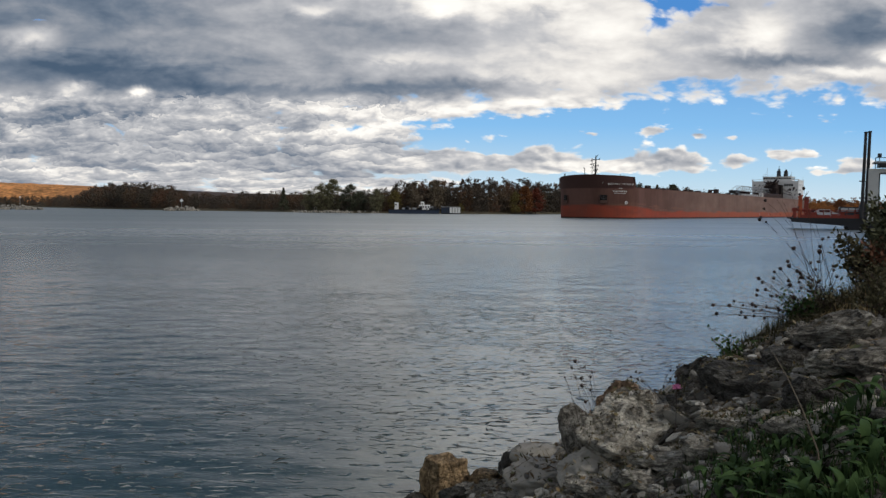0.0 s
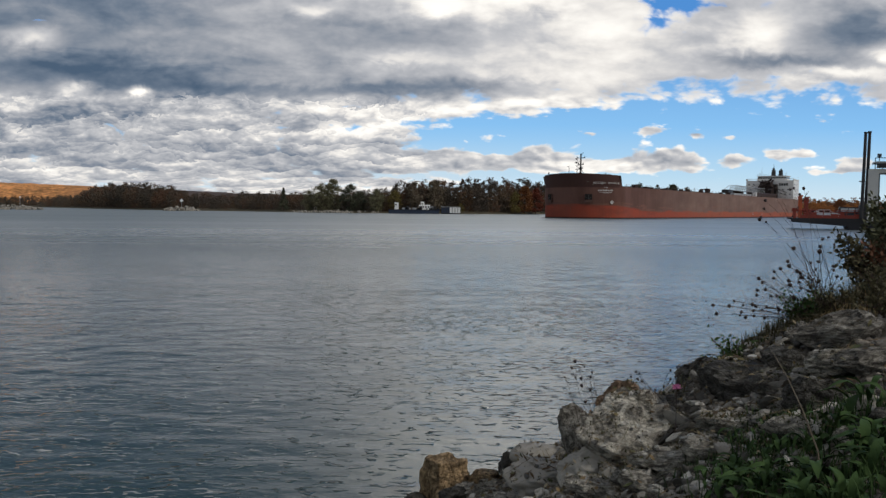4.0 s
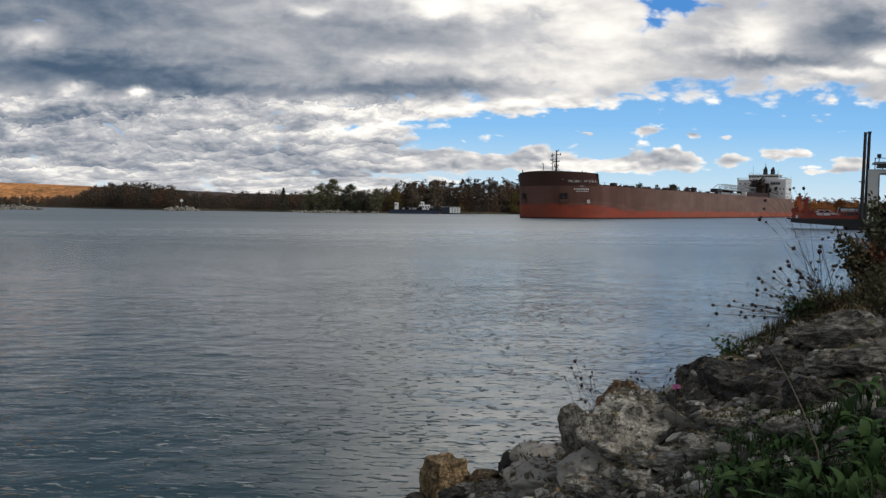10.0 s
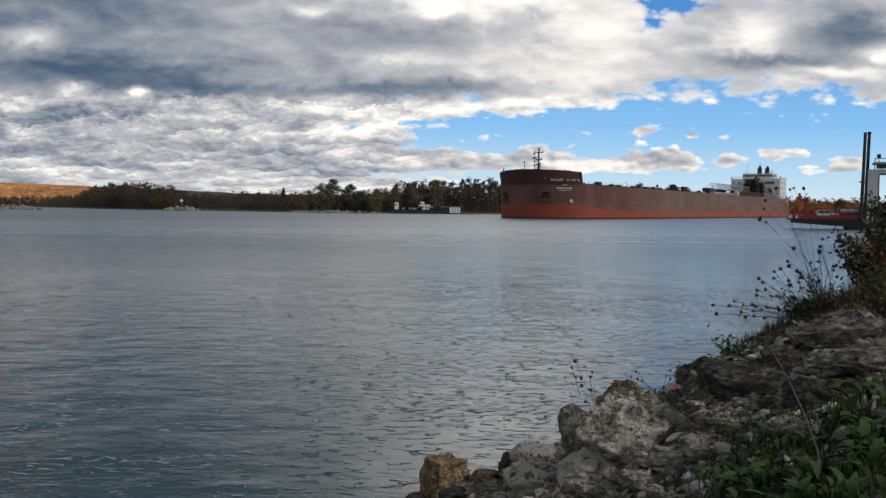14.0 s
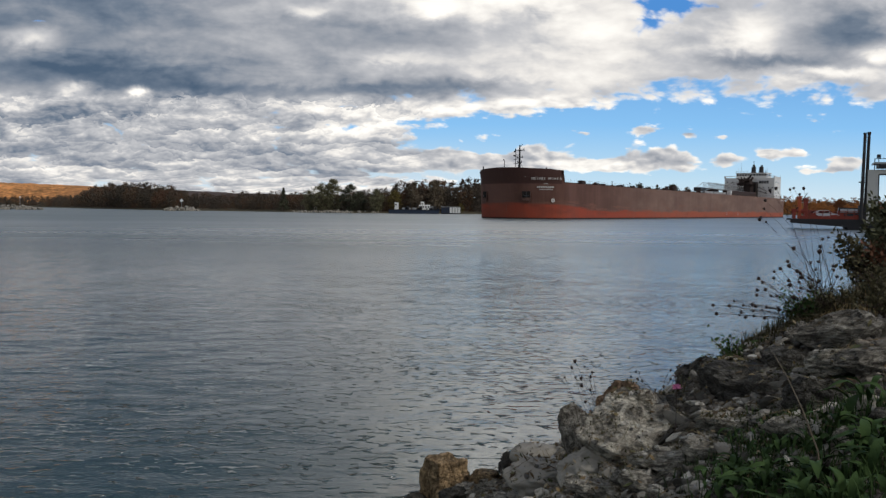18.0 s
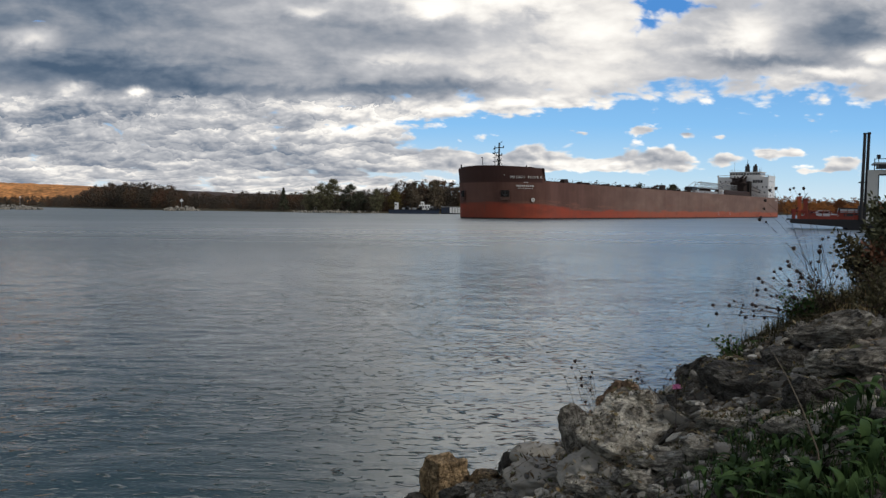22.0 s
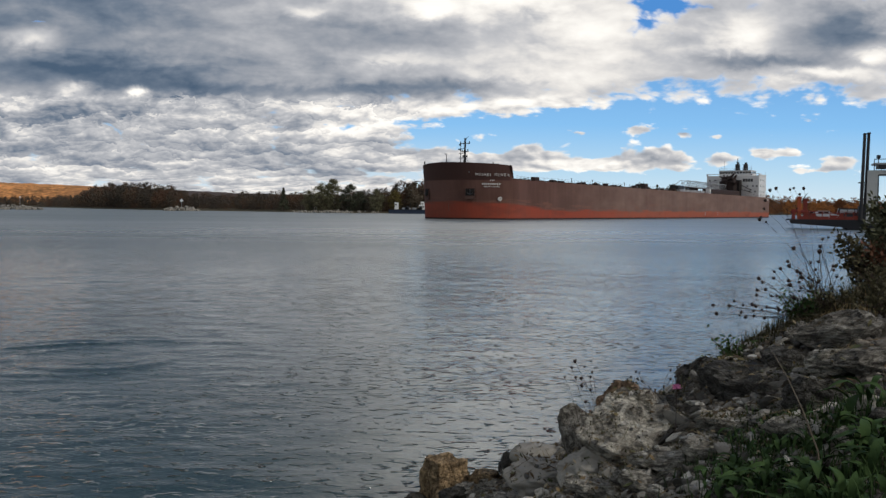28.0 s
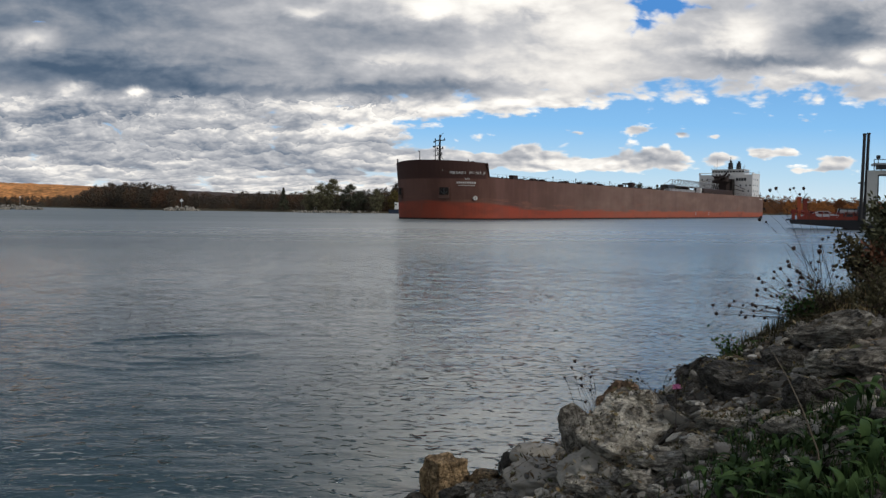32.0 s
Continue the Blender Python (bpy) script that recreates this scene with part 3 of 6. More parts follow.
def deck_z(x):
    return BOW_DECK + (STERN_DECK - BOW_DECK) * min(1.0, max(0.0, -x / SHIP_LEN))


def make_ship():
    ship = empty("ore_carrier", pose(0, 0, 0), "long rust-brown bulk ore carrier under way on the river", "ship")
    levels = [(-3.0, 0.86), (0.0, 0.88), (4.0, 0.92), (8.0, 0.96), (None, 1.0)]
    verts, faces = [], []
    for z, k in levels:
        for x, y in hull_ring(ENTRY * k, HALF_BEAM):
            verts.append((x, y, deck_z(x) if z is None else z))
    n = len(hull_ring(ENTRY, HALF_BEAM))
    for r in range(len(levels) - 1):
        for i in range(n):
            j = (i + 1) % n
            faces.append((r * n + j, r * n + i, (r + 1) * n + i, (r + 1) * n + j))
    faces.append(tuple(range((len(levels) - 1) * n, len(levels) * n))[::-1])
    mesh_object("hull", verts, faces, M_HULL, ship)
    # raised forecastle
    ring = [(x, y) for x, y in hull_ring(ENTRY, HALF_BEAM) if x > SHOULDER]
    fore = [(SHOULDER, 16.0)] + ring + [(SHOULDER, -16.0)]
    fore = [(-1.5, 15.98) if x < -1.5 and y > 0 else (-1.5, -15.98) if x < -1.5 else (x, y) for x, y in fore]
    m = len(fore)
    V = [(x, y, BOW_DECK - 0.02) for x, y in fore]
    for x, y in fore:
        out = max(0.0, (x - SHOULDER) / ENTRY)
        V.append((x + (1.5 if x < -1.4 else 1.3 * out * out), y * (1 + 0.03 * out), FORE_TOP + 0.075 * max(0, x)))
    Fc = [((i + 1) % m, i, m + i, m + (i + 1) % m) for i in range(m)] + [tuple(range(m, 2 * m))[::-1]]
    mesh_object("forecastle", V, Fc, M_HULL, ship, "dark brown raised forecastle")
    return ship


ship = make_ship()
M_RUST_STEEL = paint("dark_rust_steel", (0.038, 0.021, 0.017), 0.75, wear=0.5, scale=0.4, grime=(0.020, 0.015, 0.013))
M_SOOT = paint("sooty_steel", (0.030, 0.019, 0.017), 0.85, wear=0.3, scale=0.4)
M_GLASS_DARK = paint("dark_window_glass", (0.015, 0.018, 0.022), 0.12, wear=0.05, spec=0.6)
M_STEEL_GREY = paint("grey_painted_steel", (0.30, 0.31, 0.32), 0.55, wear=0.25)
M_DEEP_BLACK = paint("deep_black", (0.012, 0.009, 0.008), 0.9, wear=0.3)
M_SCUFF = paint("scuffed_brown_plate", (0.098, 0.050, 0.038), 0.8, wear=0.4, scale=0.5)


def bow_point(s):
    """Outline point and outward normal at half-breadth share s (-1 to 1, port positive)."""
    a = SHOULDER + ENTRY * math.sqrt(max(0.0, 1 - abs(s) ** 1.6))
    e = 0.01
    a2 = SHOULDER + ENTRY * math.sqrt(max(0.0, 1 - min(1.0, abs(s + e)) ** 1.6))
    t = Vector((a2 - a, e * HALF_BEAM, 0)).normalized()
    return Vector((a, s * HALF_BEAM, 0)), Vector((t.y, -t.x, 0))


def on_bow(s, z, proud=0.0):
    """A pose on the bow plating: x runs aft along port side lettering, y up, z outward."""
    p, n = bow_point(s)
    p = p + n * proud
    up = Vector((0, 0, 1))
    along = up.cross(n)
    m = Matrix((along, up, n)).transposed().to_4x4()
    m.translation = (p.x, p.y, z)
    return m


def letter_mesh(ch, size):
    cu = bpy.data.curves.new("letter", "FONT")
    cu.body, cu.size, cu.extrude, cu.align_x, cu.offset = ch, size, 0.01, "CENTER", 0.0
    ob = bpy.data.objects.new("letter", cu)
    me = bpy.data.meshes.new_from_object(ob)
    bpy.data.objects.remove(ob)
    me.materials.clear()
    me.materials.append(M_LETTER)
    return me


def fit_out_bow(ship):
    # the ship's name, letter by letter round the port bow
    word = "MESABI MINER"
    for i, ch in enumerate(word):
        if ch == " ":
            continue
        s = 0.545 + (0.935 - 0.545) * (i / (len(word) - 1)) ** 0.93
        ob = new("letter", letter_mesh(ch, 1.14))
        ob.parent = ship
        ob.matrix_basis = on_bow(s, 12.55, 0.62)
        tagged(ob, "white painted letter")
    # unreadable smaller lines become bars
    for z, hgt, s_from, s_to, count in ((11.3, 0.26, 0.735, 0.80, 3), (10.25, 0.50, 0.625, 0.875, 9), (9.5, 0.24, 0.65, 0.86, 12)):
        step = (s_to - s_from) / count
        for k0 in range(count):
            s0, s1 = s_from + step * k0, s_from + step * (k0 + 0.6)
            n = 2
            verts, faces = [], []
            for k in range(n + 1):
                p, nn = bow_point(s0 + (s1 - s0) * k / n)
                q = p + nn * 0.06
                verts += [(q.x, q.y, z - hgt / 2), (q.x, q.y, z + hgt / 2)]
            faces = [(2 * k, 2 * k + 2, 2 * k + 3, 2 * k + 1) for k in range(n)]
            mesh_object("lettering_bar", verts, faces, M_LETTER, ship)
    # round thruster mark
    bm = bmesh.new()
    bmesh.ops.create_cone(bm, cap_ends=True, segments=20, radius1=0.62, radius2=0.62, depth=0.06)
    mark = part("thruster_mark", bm, M_LETTER, ship, "white round bow mark")
    mark.matrix_basis = on_bow(0.86, 6.0, 0.06)
    bm = bmesh.new()
    box(bm, -0.4, 0.4, -0.07, 0.07, 0.03, 0.05)
    box(bm, -0.07, 0.07, -0.4, 0.4, 0.03, 0.052)
    part("mark_cross", bm, M_DECK, mark)
    # anchor pockets on both bows
    for s in (0.44, -0.60):
        pocket = empty_part("anchor_pocket", ship, on_bow(s, 7.9, 0.0))
        w = 1.3
        # proud black panel painted for the shade inside a hollow; nothing is cut
        box_part("recess_shade", pocket, M_DEEP_BLACK, (-w, w, -1.05, 1.0, -0.3, 0.10))
        box_part("frame_plate", pocket, M_SCUFF, (-w, w, -2.0, -1.06, -0.3, 0.14), "scuffed pale plate under the anchor")
        bm = bmesh.new()
        rod(bm, (0, -0.7, 0.25), (0, 0.8, 0.2), 0.14, 0.14, 8)
        rod(bm, (-0.9, -0.2, 0.3), (0, -0.8, 0.3), 0.12, 0.2, 8)
        rod(bm, (0.9, -0.2, 0.3), (0, -0.8, 0.3), 0.12, 0.2, 8)
        part("anchor", bm, M_BLACK, pocket)
    # a hawse light and a thin pale scar
    bm = bmesh.new()
    bmesh.ops.create_icosphere(bm, subdivisions=2, radius=0.22)
    for v in bm.verts:
        v.co += Vector((8.3, 6.8, 13.6))
    part("hawse_light", bm, M_LETTER, ship)
    rod_part("draught_scale", ship, M_SCUFF, (9.93, 0.9, 2.4), (9.97, 0.9, 4.4), 0.05)
    # mast, staff and gear on the forecastle
    top = FORE_TOP
    mast = rod_part("foremast", ship, M_BLACK, (0.4, 0, top), (0.4, 0, 24.2), 0.40, 0.22)
    for z, half in ((22.6, 1.6), (20.2, 1.0), (18.6, 0.7)):
        bm = bmesh.new()
        rod(bm, (0.4, -half, z), (0.4, half, z), 0.14, 0.14, 5)
        for s in (-1, 1):
            rod(bm, (0.4, s * half, z - 0.15), (0.4, s * half, z + 0.6), 0.2, 0.14, 5)
        part("crosstree", bm, M_BLACK, mast)
    pole = rod_part("signal_pole", ship, M_BLACK, (0.6, -1.4, top), (0.6, -1.4, 22.3), 0.13, 0.09, 6)
    for z in (18.2, 19.6, 21.0):
        rod_part("pole_tie", pole, M_BLACK, (0.6, -2.1, z), (0.4, 0.0, z + 0.15), 0.09, 0.09, 5)
    for z, y in ((22.0, -1.7), (20.6, -1.9)):
        box_part("signal_lamp", pole, M_BLACK, (0.35, 0.85, y - 0.25, y + 0.25, z, z + 0.45))
    for y, w, h in ((-1.2, 0.5, 1.3), (1.9, 0.45, 1.0), (2.9, 0.3, 0.7), (-2.9, 0.35, 0.8)):
        box_part("mast_gear", ship, M_BLACK, (-0.4, 0.5, y - w, y + w, top - 0.05, top + h), "", 0.08)
    rod_part("wind_vane", mast, M_BLACK, (0.4, 0.3, 24.0), (0.4, 1.2, 24.6), 0.1, 0.06, 5)
    rod_part("radar_bar", mast, M_BLACK, (0.4, -0.2, 23.4), (1.1, 0.9, 23.7), 0.12, 0.12, 5)
    bm = bmesh.new()
    for dx, dy in ((-1.2, -1.2), (-1.2, 1.2), (1.6, 0)):
        rod(bm, (0.4 + dx, dy, top), (0.4, 0, 19.0), 0.08, 0.08, 5)
    part("stay", bm, M_BLACK, mast)
    box_part("mast_house", ship, M_STEEL_GREY, (-0.6, 2.2, -1.4, 1.6, top - 0.1, top + 0.95), "", 0.05)
    staff = rod_part("flagstaff", ship, M_BLACK, (9.9, 0, top), (9.9, 0, 18.8), 0.12, 0.10)
    rod_part("staff_lamp", staff, M_BLACK, (9.9, 0, 18.8), (9.9, -0.55, 19.0), 0.14, 0.12)
    rod_part("bow_light", ship, M_BLACK, (8.2, -9.2, top), (8.2, -9.2, top + 1.3), 0.22, 0.22)
    for y in (-12, -5, 5, 12):
        box_part("bollard", ship, M_BLACK, (1.0, 1.8, y - 0.4, y + 0.4, top - 0.1, top + 0.5), "", 0.05)
    for y in (-11.5, 4.0, 11.0):
        rod_part("vent_post", ship, M_BLACK, (2.0, y, top), (2.0, y, top + 0.9), 0.18, 0.18)


def empty_part(name, parent, m):
    """A part whose own pieces hang under it; the carrier plate is its mesh."""
    bm = bmesh.new()
    box(bm, -1.38, 1.38, -2.05, 1.05, -0.35, 0.04)
    ob = part(name, bm, M_HULL_PLAIN, parent)
    ob.matrix_basis = m
    return ob


M_HULL_PLAIN = paint("brown_hull_plate", (0.105, 0.054, 0.043), 0.5, wear=0.3, scale=0.5)


def fit_out_deck(ship):
    rng = np.random.default_rng(4)
    # hatches
    for k in range(30):
        x = -14.0 - 7.4 * k
        if x < -238:
            break
        z = deck_z(x)
        hatch = box_part("hatch_coaming", ship, M_DECK, (x - 1.9, x + 1.9, -9.5, 9.5, z - 0.05, z + 0.5))
        box_part("hatch_cover", hatch, M_RUST_STEEL, (x - 2.1, x + 2.1, -9.8, 9.8, z + 0.502, z + 0.75), "", 0.05)
    # rails along the deck edge: every stanchion a part
    for side in (1, -1):
        y = side * 15.7
        for k in range(58):
            x = -6.0 - 4.7 * k
            z = deck_z(x)
            rod_part("rail_post", ship, M_RUST_STEEL, (x, y, z), (x, y, z + 1.1), 0.05, 0.05, 4)
        for up in (0.55, 1.08):
            rod_part("rail_wire", ship, M_RUST_STEEL, (-3, y, deck_z(-3) + up), (-276, y, deck_z(-276) + up), 0.025, 0.025, 4)
    # winches, lockers, lamps and vents that stand above the edge
    box_part("winch_house", ship, M_RUST_STEEL, (-18.5, -15.8, 13.4, 15.0, deck_z(-17) - 0.05, deck_z(-17) + 1.3), "", 0.1)
    for x in (-30, -31.8, -36, -49, -52, -62, -70, -78, -96, -125, -138):
        w, h = rng.uniform(0.25, 0.7), rng.uniform(0.6, 1.2)
        box_part("deck_winch", ship, M_RUST_STEEL, (x - w, x + w, 12.5, 14.2, deck_z(x) - 0.05, deck_z(x) + h), "", 0.1)
    for x in (-42, -58, -85, -104, -130, -158):
        post = rod_part("deck_lamp_post", ship, M_BLACK, (x, 14.0, deck_z(x)), (x, 14.0, deck_z(x) + 1.7), 0.07, 0.07, 6)
        box_part("deck_lamp", post, M_BLACK, (x - 0.2, x + 0.2, 13.8, 14.2, deck_z(x) + 1.6, deck_z(x) + 1.85))
    # hatch crane that straddles the covers
    x, z = -111.0, deck_z(-111)
    crane = box_part("hatch_crane", ship, M_RUST_STEEL, (x - 1.1, x + 1.1, 8.0, 12.5, z + 1.6, z + 2.2), "dark travelling hatch crane", 0.1)
    for y in (8.4, 12.2):
        for dx in (-1.5, 1.5):
            rod_part("crane_leg", crane, M_RUST_STEEL, (x + dx, y, z), (x + dx * 0.7, y, z + 1.7), 0.2, 0.16, 6)
    box_part("crane_cab", crane, M_RUST_STEEL, (x - 1.2, x + 1.4, 10.5, 12.3, z + 0.6, z + 2.4), "", 0.1)
    rod_part("crane_post", crane, M_BLACK, (x, 11, z + 2.3), (x, 11, z + 3.1), 0.1)
    # pale low coaming and pipe run forward of the house
    box_part("deck_locker", ship, M_STEEL_GREY, (-178, -146, 12.0, 13.6, deck_z(-160) - 0.1, deck_z(-160) + 1.15), "pale grey long deck locker", 0.05)
    box_part("deck_locker", ship, M_WHITE, (-182.5, -181, 13.0, 15.0, deck_z(-180) - 0.1, deck_z(-180) + 2.2), "white deck locker", 0.05)


def fit_out_boom(ship):
    """The lattice unloading boom that lies forward along the deck."""
    z0 = STERN_DECK
    boom = rod_part("unloading_boom", ship, M_STEEL_GREY, (-250, 1.4, 14.6), (-178, 1.4, 15.0), 0.16, 0.14, 6, "pale grey lattice unloading boom")
    for y, zt in ((-1.6, 0.0), (1.4, 2.9), (-1.6, 2.9)):
        tip = -188 if zt else -178
        rod_part("boom_chord", boom, M_STEEL_GREY, (-250, y, 14.6 + zt), (tip, y, 15.0 + zt), 0.16, 0.14, 6)
    n = 17
    for y in (1.4, -1.6):
        for k in range(n):
            xa, xb = -250 + 62.0 * k / n, -250 + 62.0 * (k + 1) / n
            rod_part("boom_brace", boom, M_STEEL_GREY, (xa, y, 14.6), ((xa + xb) / 2, y, 17.6), 0.10, 0.10, 4)
            rod_part("boom_brace", boom, M_STEEL_GREY, ((xa + xb) / 2, y, 17.6), (xb, y, 14.7), 0.10, 0.10, 4)
        rod_part("boom_brace", boom, M_STEEL_GREY, (-188, y, 17.9), (-178, y, 15.0), 0.16, 0.14, 5)
    box_part("boom_head", boom, M_BLACK, (-184, -175.5, -2.0, 1.8, 13.2, 15.2), "dark conveyor head of the boom", 0.3)
    box_part("boom_belt", boom, M_RUST_STEEL, (-249, -184, -1.2, 1.0, 14.5, 15.0))
    box_part("boom_saddle", ship, M_RUST_STEEL, (-200, -198.5, -3, 3, deck_z(-199) - 0.05, 14.5), "", 0.1)
    box_part("conveyor_gallery", ship, M_RUST_STEEL, (-252, -206, 3.0, 8.0, 11.1, 14.2), "dark conveyor gallery beside the boom", 0.2)
    # stays from the tower to the boom
    for y in (-1.6, 1.4):
        rod_part("boom_stay", boom, M_RUST_STEEL, (-254, y, 21.0), (-226, y, 17.5), 0.12, 0.12, 5)


def fit_out_house(ship):
    zd = STERN_DECK
    house = box_part("deckhouse", ship, M_WHITE, (-276, -262, -13.2, 15.4, zd - 0.1, 23.0), "white aft accommodation block", 0.12)
    box_part("bulwark", house, M_WHITE, (-262.4, -261.9, -13.4, -12.4, 22.9, 24.0))
    box_part("bulwark", house, M_WHITE, (-276.0, -261.9, 15.0, 15.5, 22.95, 23.6))
    # windows of the front, three levels, and the dark door recess
    for z, ys in ((20.4, (-11.5, -8.5, 7.3, 8.7, 10.1, 11.5)), (17.2, (-10.5, 9.2, 12.2, 14.2)), (14.2, (-10.5, 10.5, 13.4))):
        for y in ys:
            big = z > 20 and y > 7
            w, h = (0.52, 0.75) if big else (0.30, 0.36)
            frame_ = box_part("window_frame", house, M_STEEL_GREY, (-262.0, -261.93, y - w - 0.1, y + w + 0.1, z - h - 0.1, z + h + 0.1))
            box_part("pane", frame_, M_GLASS_DARK, (-261.94, -261.90, y - w, y + w, z - h, z + h))
    for x in (-264.5, -268, -271.5):
        for z in (14.2, 17.2, 20.4):
            box_part("port_window", house, M_GLASS_DARK, (x - 0.4, x + 0.4, 15.38, 15.44, z - 0.4, z + 0.4))
    # bridge with its wings and window band
    bridge = box_part("bridge", ship, M_WHITE, (-274, -263.5, -6.8, 10.4, 23.0, 25.7), "white wheelhouse with a dark window band", 0.1)
    for k in range(11):
        y = -6.0 + 1.58 * k
        box_part("bridge_window", bridge, M_GLASS_DARK, (-263.52, -263.45, y - 0.62, y + 0.62, 24.2, 25.2))
    for k in range(5):
        x = -272.5 + 1.9 * k
        box_part("bridge_window", bridge, M_GLASS_DARK, (x - 0.7, x + 0.7, 10.38, 10.45, 24.2, 25.2))
    box_part("bridge_roof", bridge, M_WHITE, (-274.3, -263.0, -7.2, 10.8, 25.702, 25.95))
    for y0, y1 in ((-13.0, -6.9), (10.5, 15.2)):
        box_part("bridge_wing", bridge, M_WHITE, (-266.5, -263.6, y0, y1, 23.9, 24.1))
    for y in np.linspace(-6.6, 10.2, 9):
        rod_part("roof_rail_post", bridge, M_STEEL_GREY, (-263.2, y, 25.9), (-263.2, y, 26.9), 0.05, 0.05, 4)
    rod_part("roof_rail", bridge, M_STEEL_GREY, (-263.2, -6.8, 26.9), (-263.2, 10.4, 26.9), 0.05, 0.05, 4)
    # twin funnels behind the bridge
    for y, h in ((1.2, 29.8), (5.6, 29.6)):
        bm = bmesh.new()
        bmesh.ops.create_cone(bm, cap_ends=True, segments=16, radius1=1.45, radius2=1.2, depth=h - 23)
        for v in bm.verts:
            v.co += Vector((-270.5, y, (h + 23) / 2))
        fn = part("funnel", bm, M_BLACK, ship, "black tapered funnel")
        bm = bmesh.new()
        for dx, dy in ((-0.4, -0.4), (0.5, 0.3), (-0.3, 0.5)):
            rod(bm, (-270.5 + dx, y + dy, h - 0.1), (-270.5 + dx, y + dy, h + 1.0), 0.22, 0.22, 8)
        part("exhaust_pipe", bm, M_BLACK, fn)
    # radar mast and aerials
    mast = rod_part("radar_mast", ship, M_BLACK, (-267, 2.2, 25.9), (-267, 2.2, 33.0), 0.35, 0.12)
    for z, half in ((28.6, 1.4), (30.6, 0.9)):
        rod_part("radar_scanner", mast, M_BLACK, (-266.8, 2.2 - half, z), (-266.8, 2.2 + half, z), 0.14, 0.14, 5)
    for y, h in ((-4.8, 31.6), (-6.2, 28.2), (10.0, 28.6), (9.2, 27.8)):
        rod_part("aerial", ship, M_STEEL_GREY, (-266, y, 25.9), (-266, y, h), 0.10, 0.06, 5)
    rod_part("aerial", ship, M_STEEL_GREY, (-275.5, 15.0, 23.0), (-275.5, 15.0, 25.2), 0.1, 0.06, 5)
    # sooty loading tower before the house
    tower = box_part("elevator_tower", ship, M_SOOT, (-261, -255.5, -4.6, 5.4, zd - 0.1, 21.2), "soot-dark conveyor elevator tower", 1.8)
    box_part("tower_cap", tower, M_SOOT, (-260.4, -255.6, -3.2, 2.6, 20.5, 22.2), "", 0.5)
    box_part("tower_leg", tower, M_DEEP_BLACK, (-261, -257, 4.0, 6.4, zd - 0.1, 20.4), "", 0.1)
    for y in (-5.2, 0.0, 4.6):
        rod_part("tower_brace", tower, M_SOOT, (-254, y, zd), (-257, y * 0.6, 20), 0.3, 0.25, 6)
    rng = np.random.default_rng(12)
    for k in range(34):
        z = rng.uniform(12.5, 22.5)
        half = 1.2 + 5.2 * (23.5 - z) / 11.0
        a = Vector((rng.uniform(-261, -254.5), rng.uniform(-half * 0.85, half * 0.85) + 0.6, z))
        b = a + Vector((rng.normal(0, 0.9), rng.normal(0, 1.5), rng.uniform(0.5, 2.2)))
        rod_part("tower_pipe", tower, M_SOOT, a, b, rng.uniform(0.3, 0.8), rng.uniform(0.15, 0.5), 6)
    for y, z in ((-4.9, 14.5), (-4.9, 17.5), (3.0, 18.8)):
        box_part("tower_platform", tower, M_SOOT, (-256, -253.6, y - 1.0, y + 1.6, z, z + 0.25))
    # stair and boat gear down the port side to the stern rail
    for k in range(2):
        rod_part("stair_rail", ship, M_RUST_STEEL, (-258, 7.0, 17.6 - 2.2 * k), (-266, 15.6, 12.6 - 0.4 * k), 0.18, 0.18, 5)
    box_part("stern_winch", ship, M_RUST_STEEL, (-281, -278, 9.0, 14.5, zd - 0.05, zd + 1.6), "", 0.1)
    rod_part("stern_light_post", ship, M_BLACK, (-281, 14.6, zd), (-281, 14.6, zd + 3.0), 0.1, 0.08)
    for x in (-172, -190):
        for z in (1.5, 2.3):
            box_part("draught_mark", ship, M_STEEL_GREY, (x - 0.8, x + 0.8, 15.99, 16.03, z, z + 0.25))
    box_part("stern_name_bar", ship, M_LETTER, (-279.5, -274.5, 15.99, 16.03, 9.6, 10.1))
    bm = bmesh.new()
    rod(bm, (-282.0, 13.0, 1.0), (-282.6, 13.0, 4.5), 0.5, 0.35, 8)
    part("stern_anchor", bm, M_BLACK, ship)


fit_out_bow(ship)
fit_out_deck(ship)
fit_out_boom(ship)
fit_out_house(ship)
ship.location = (0.0, 400.0, 0.0)

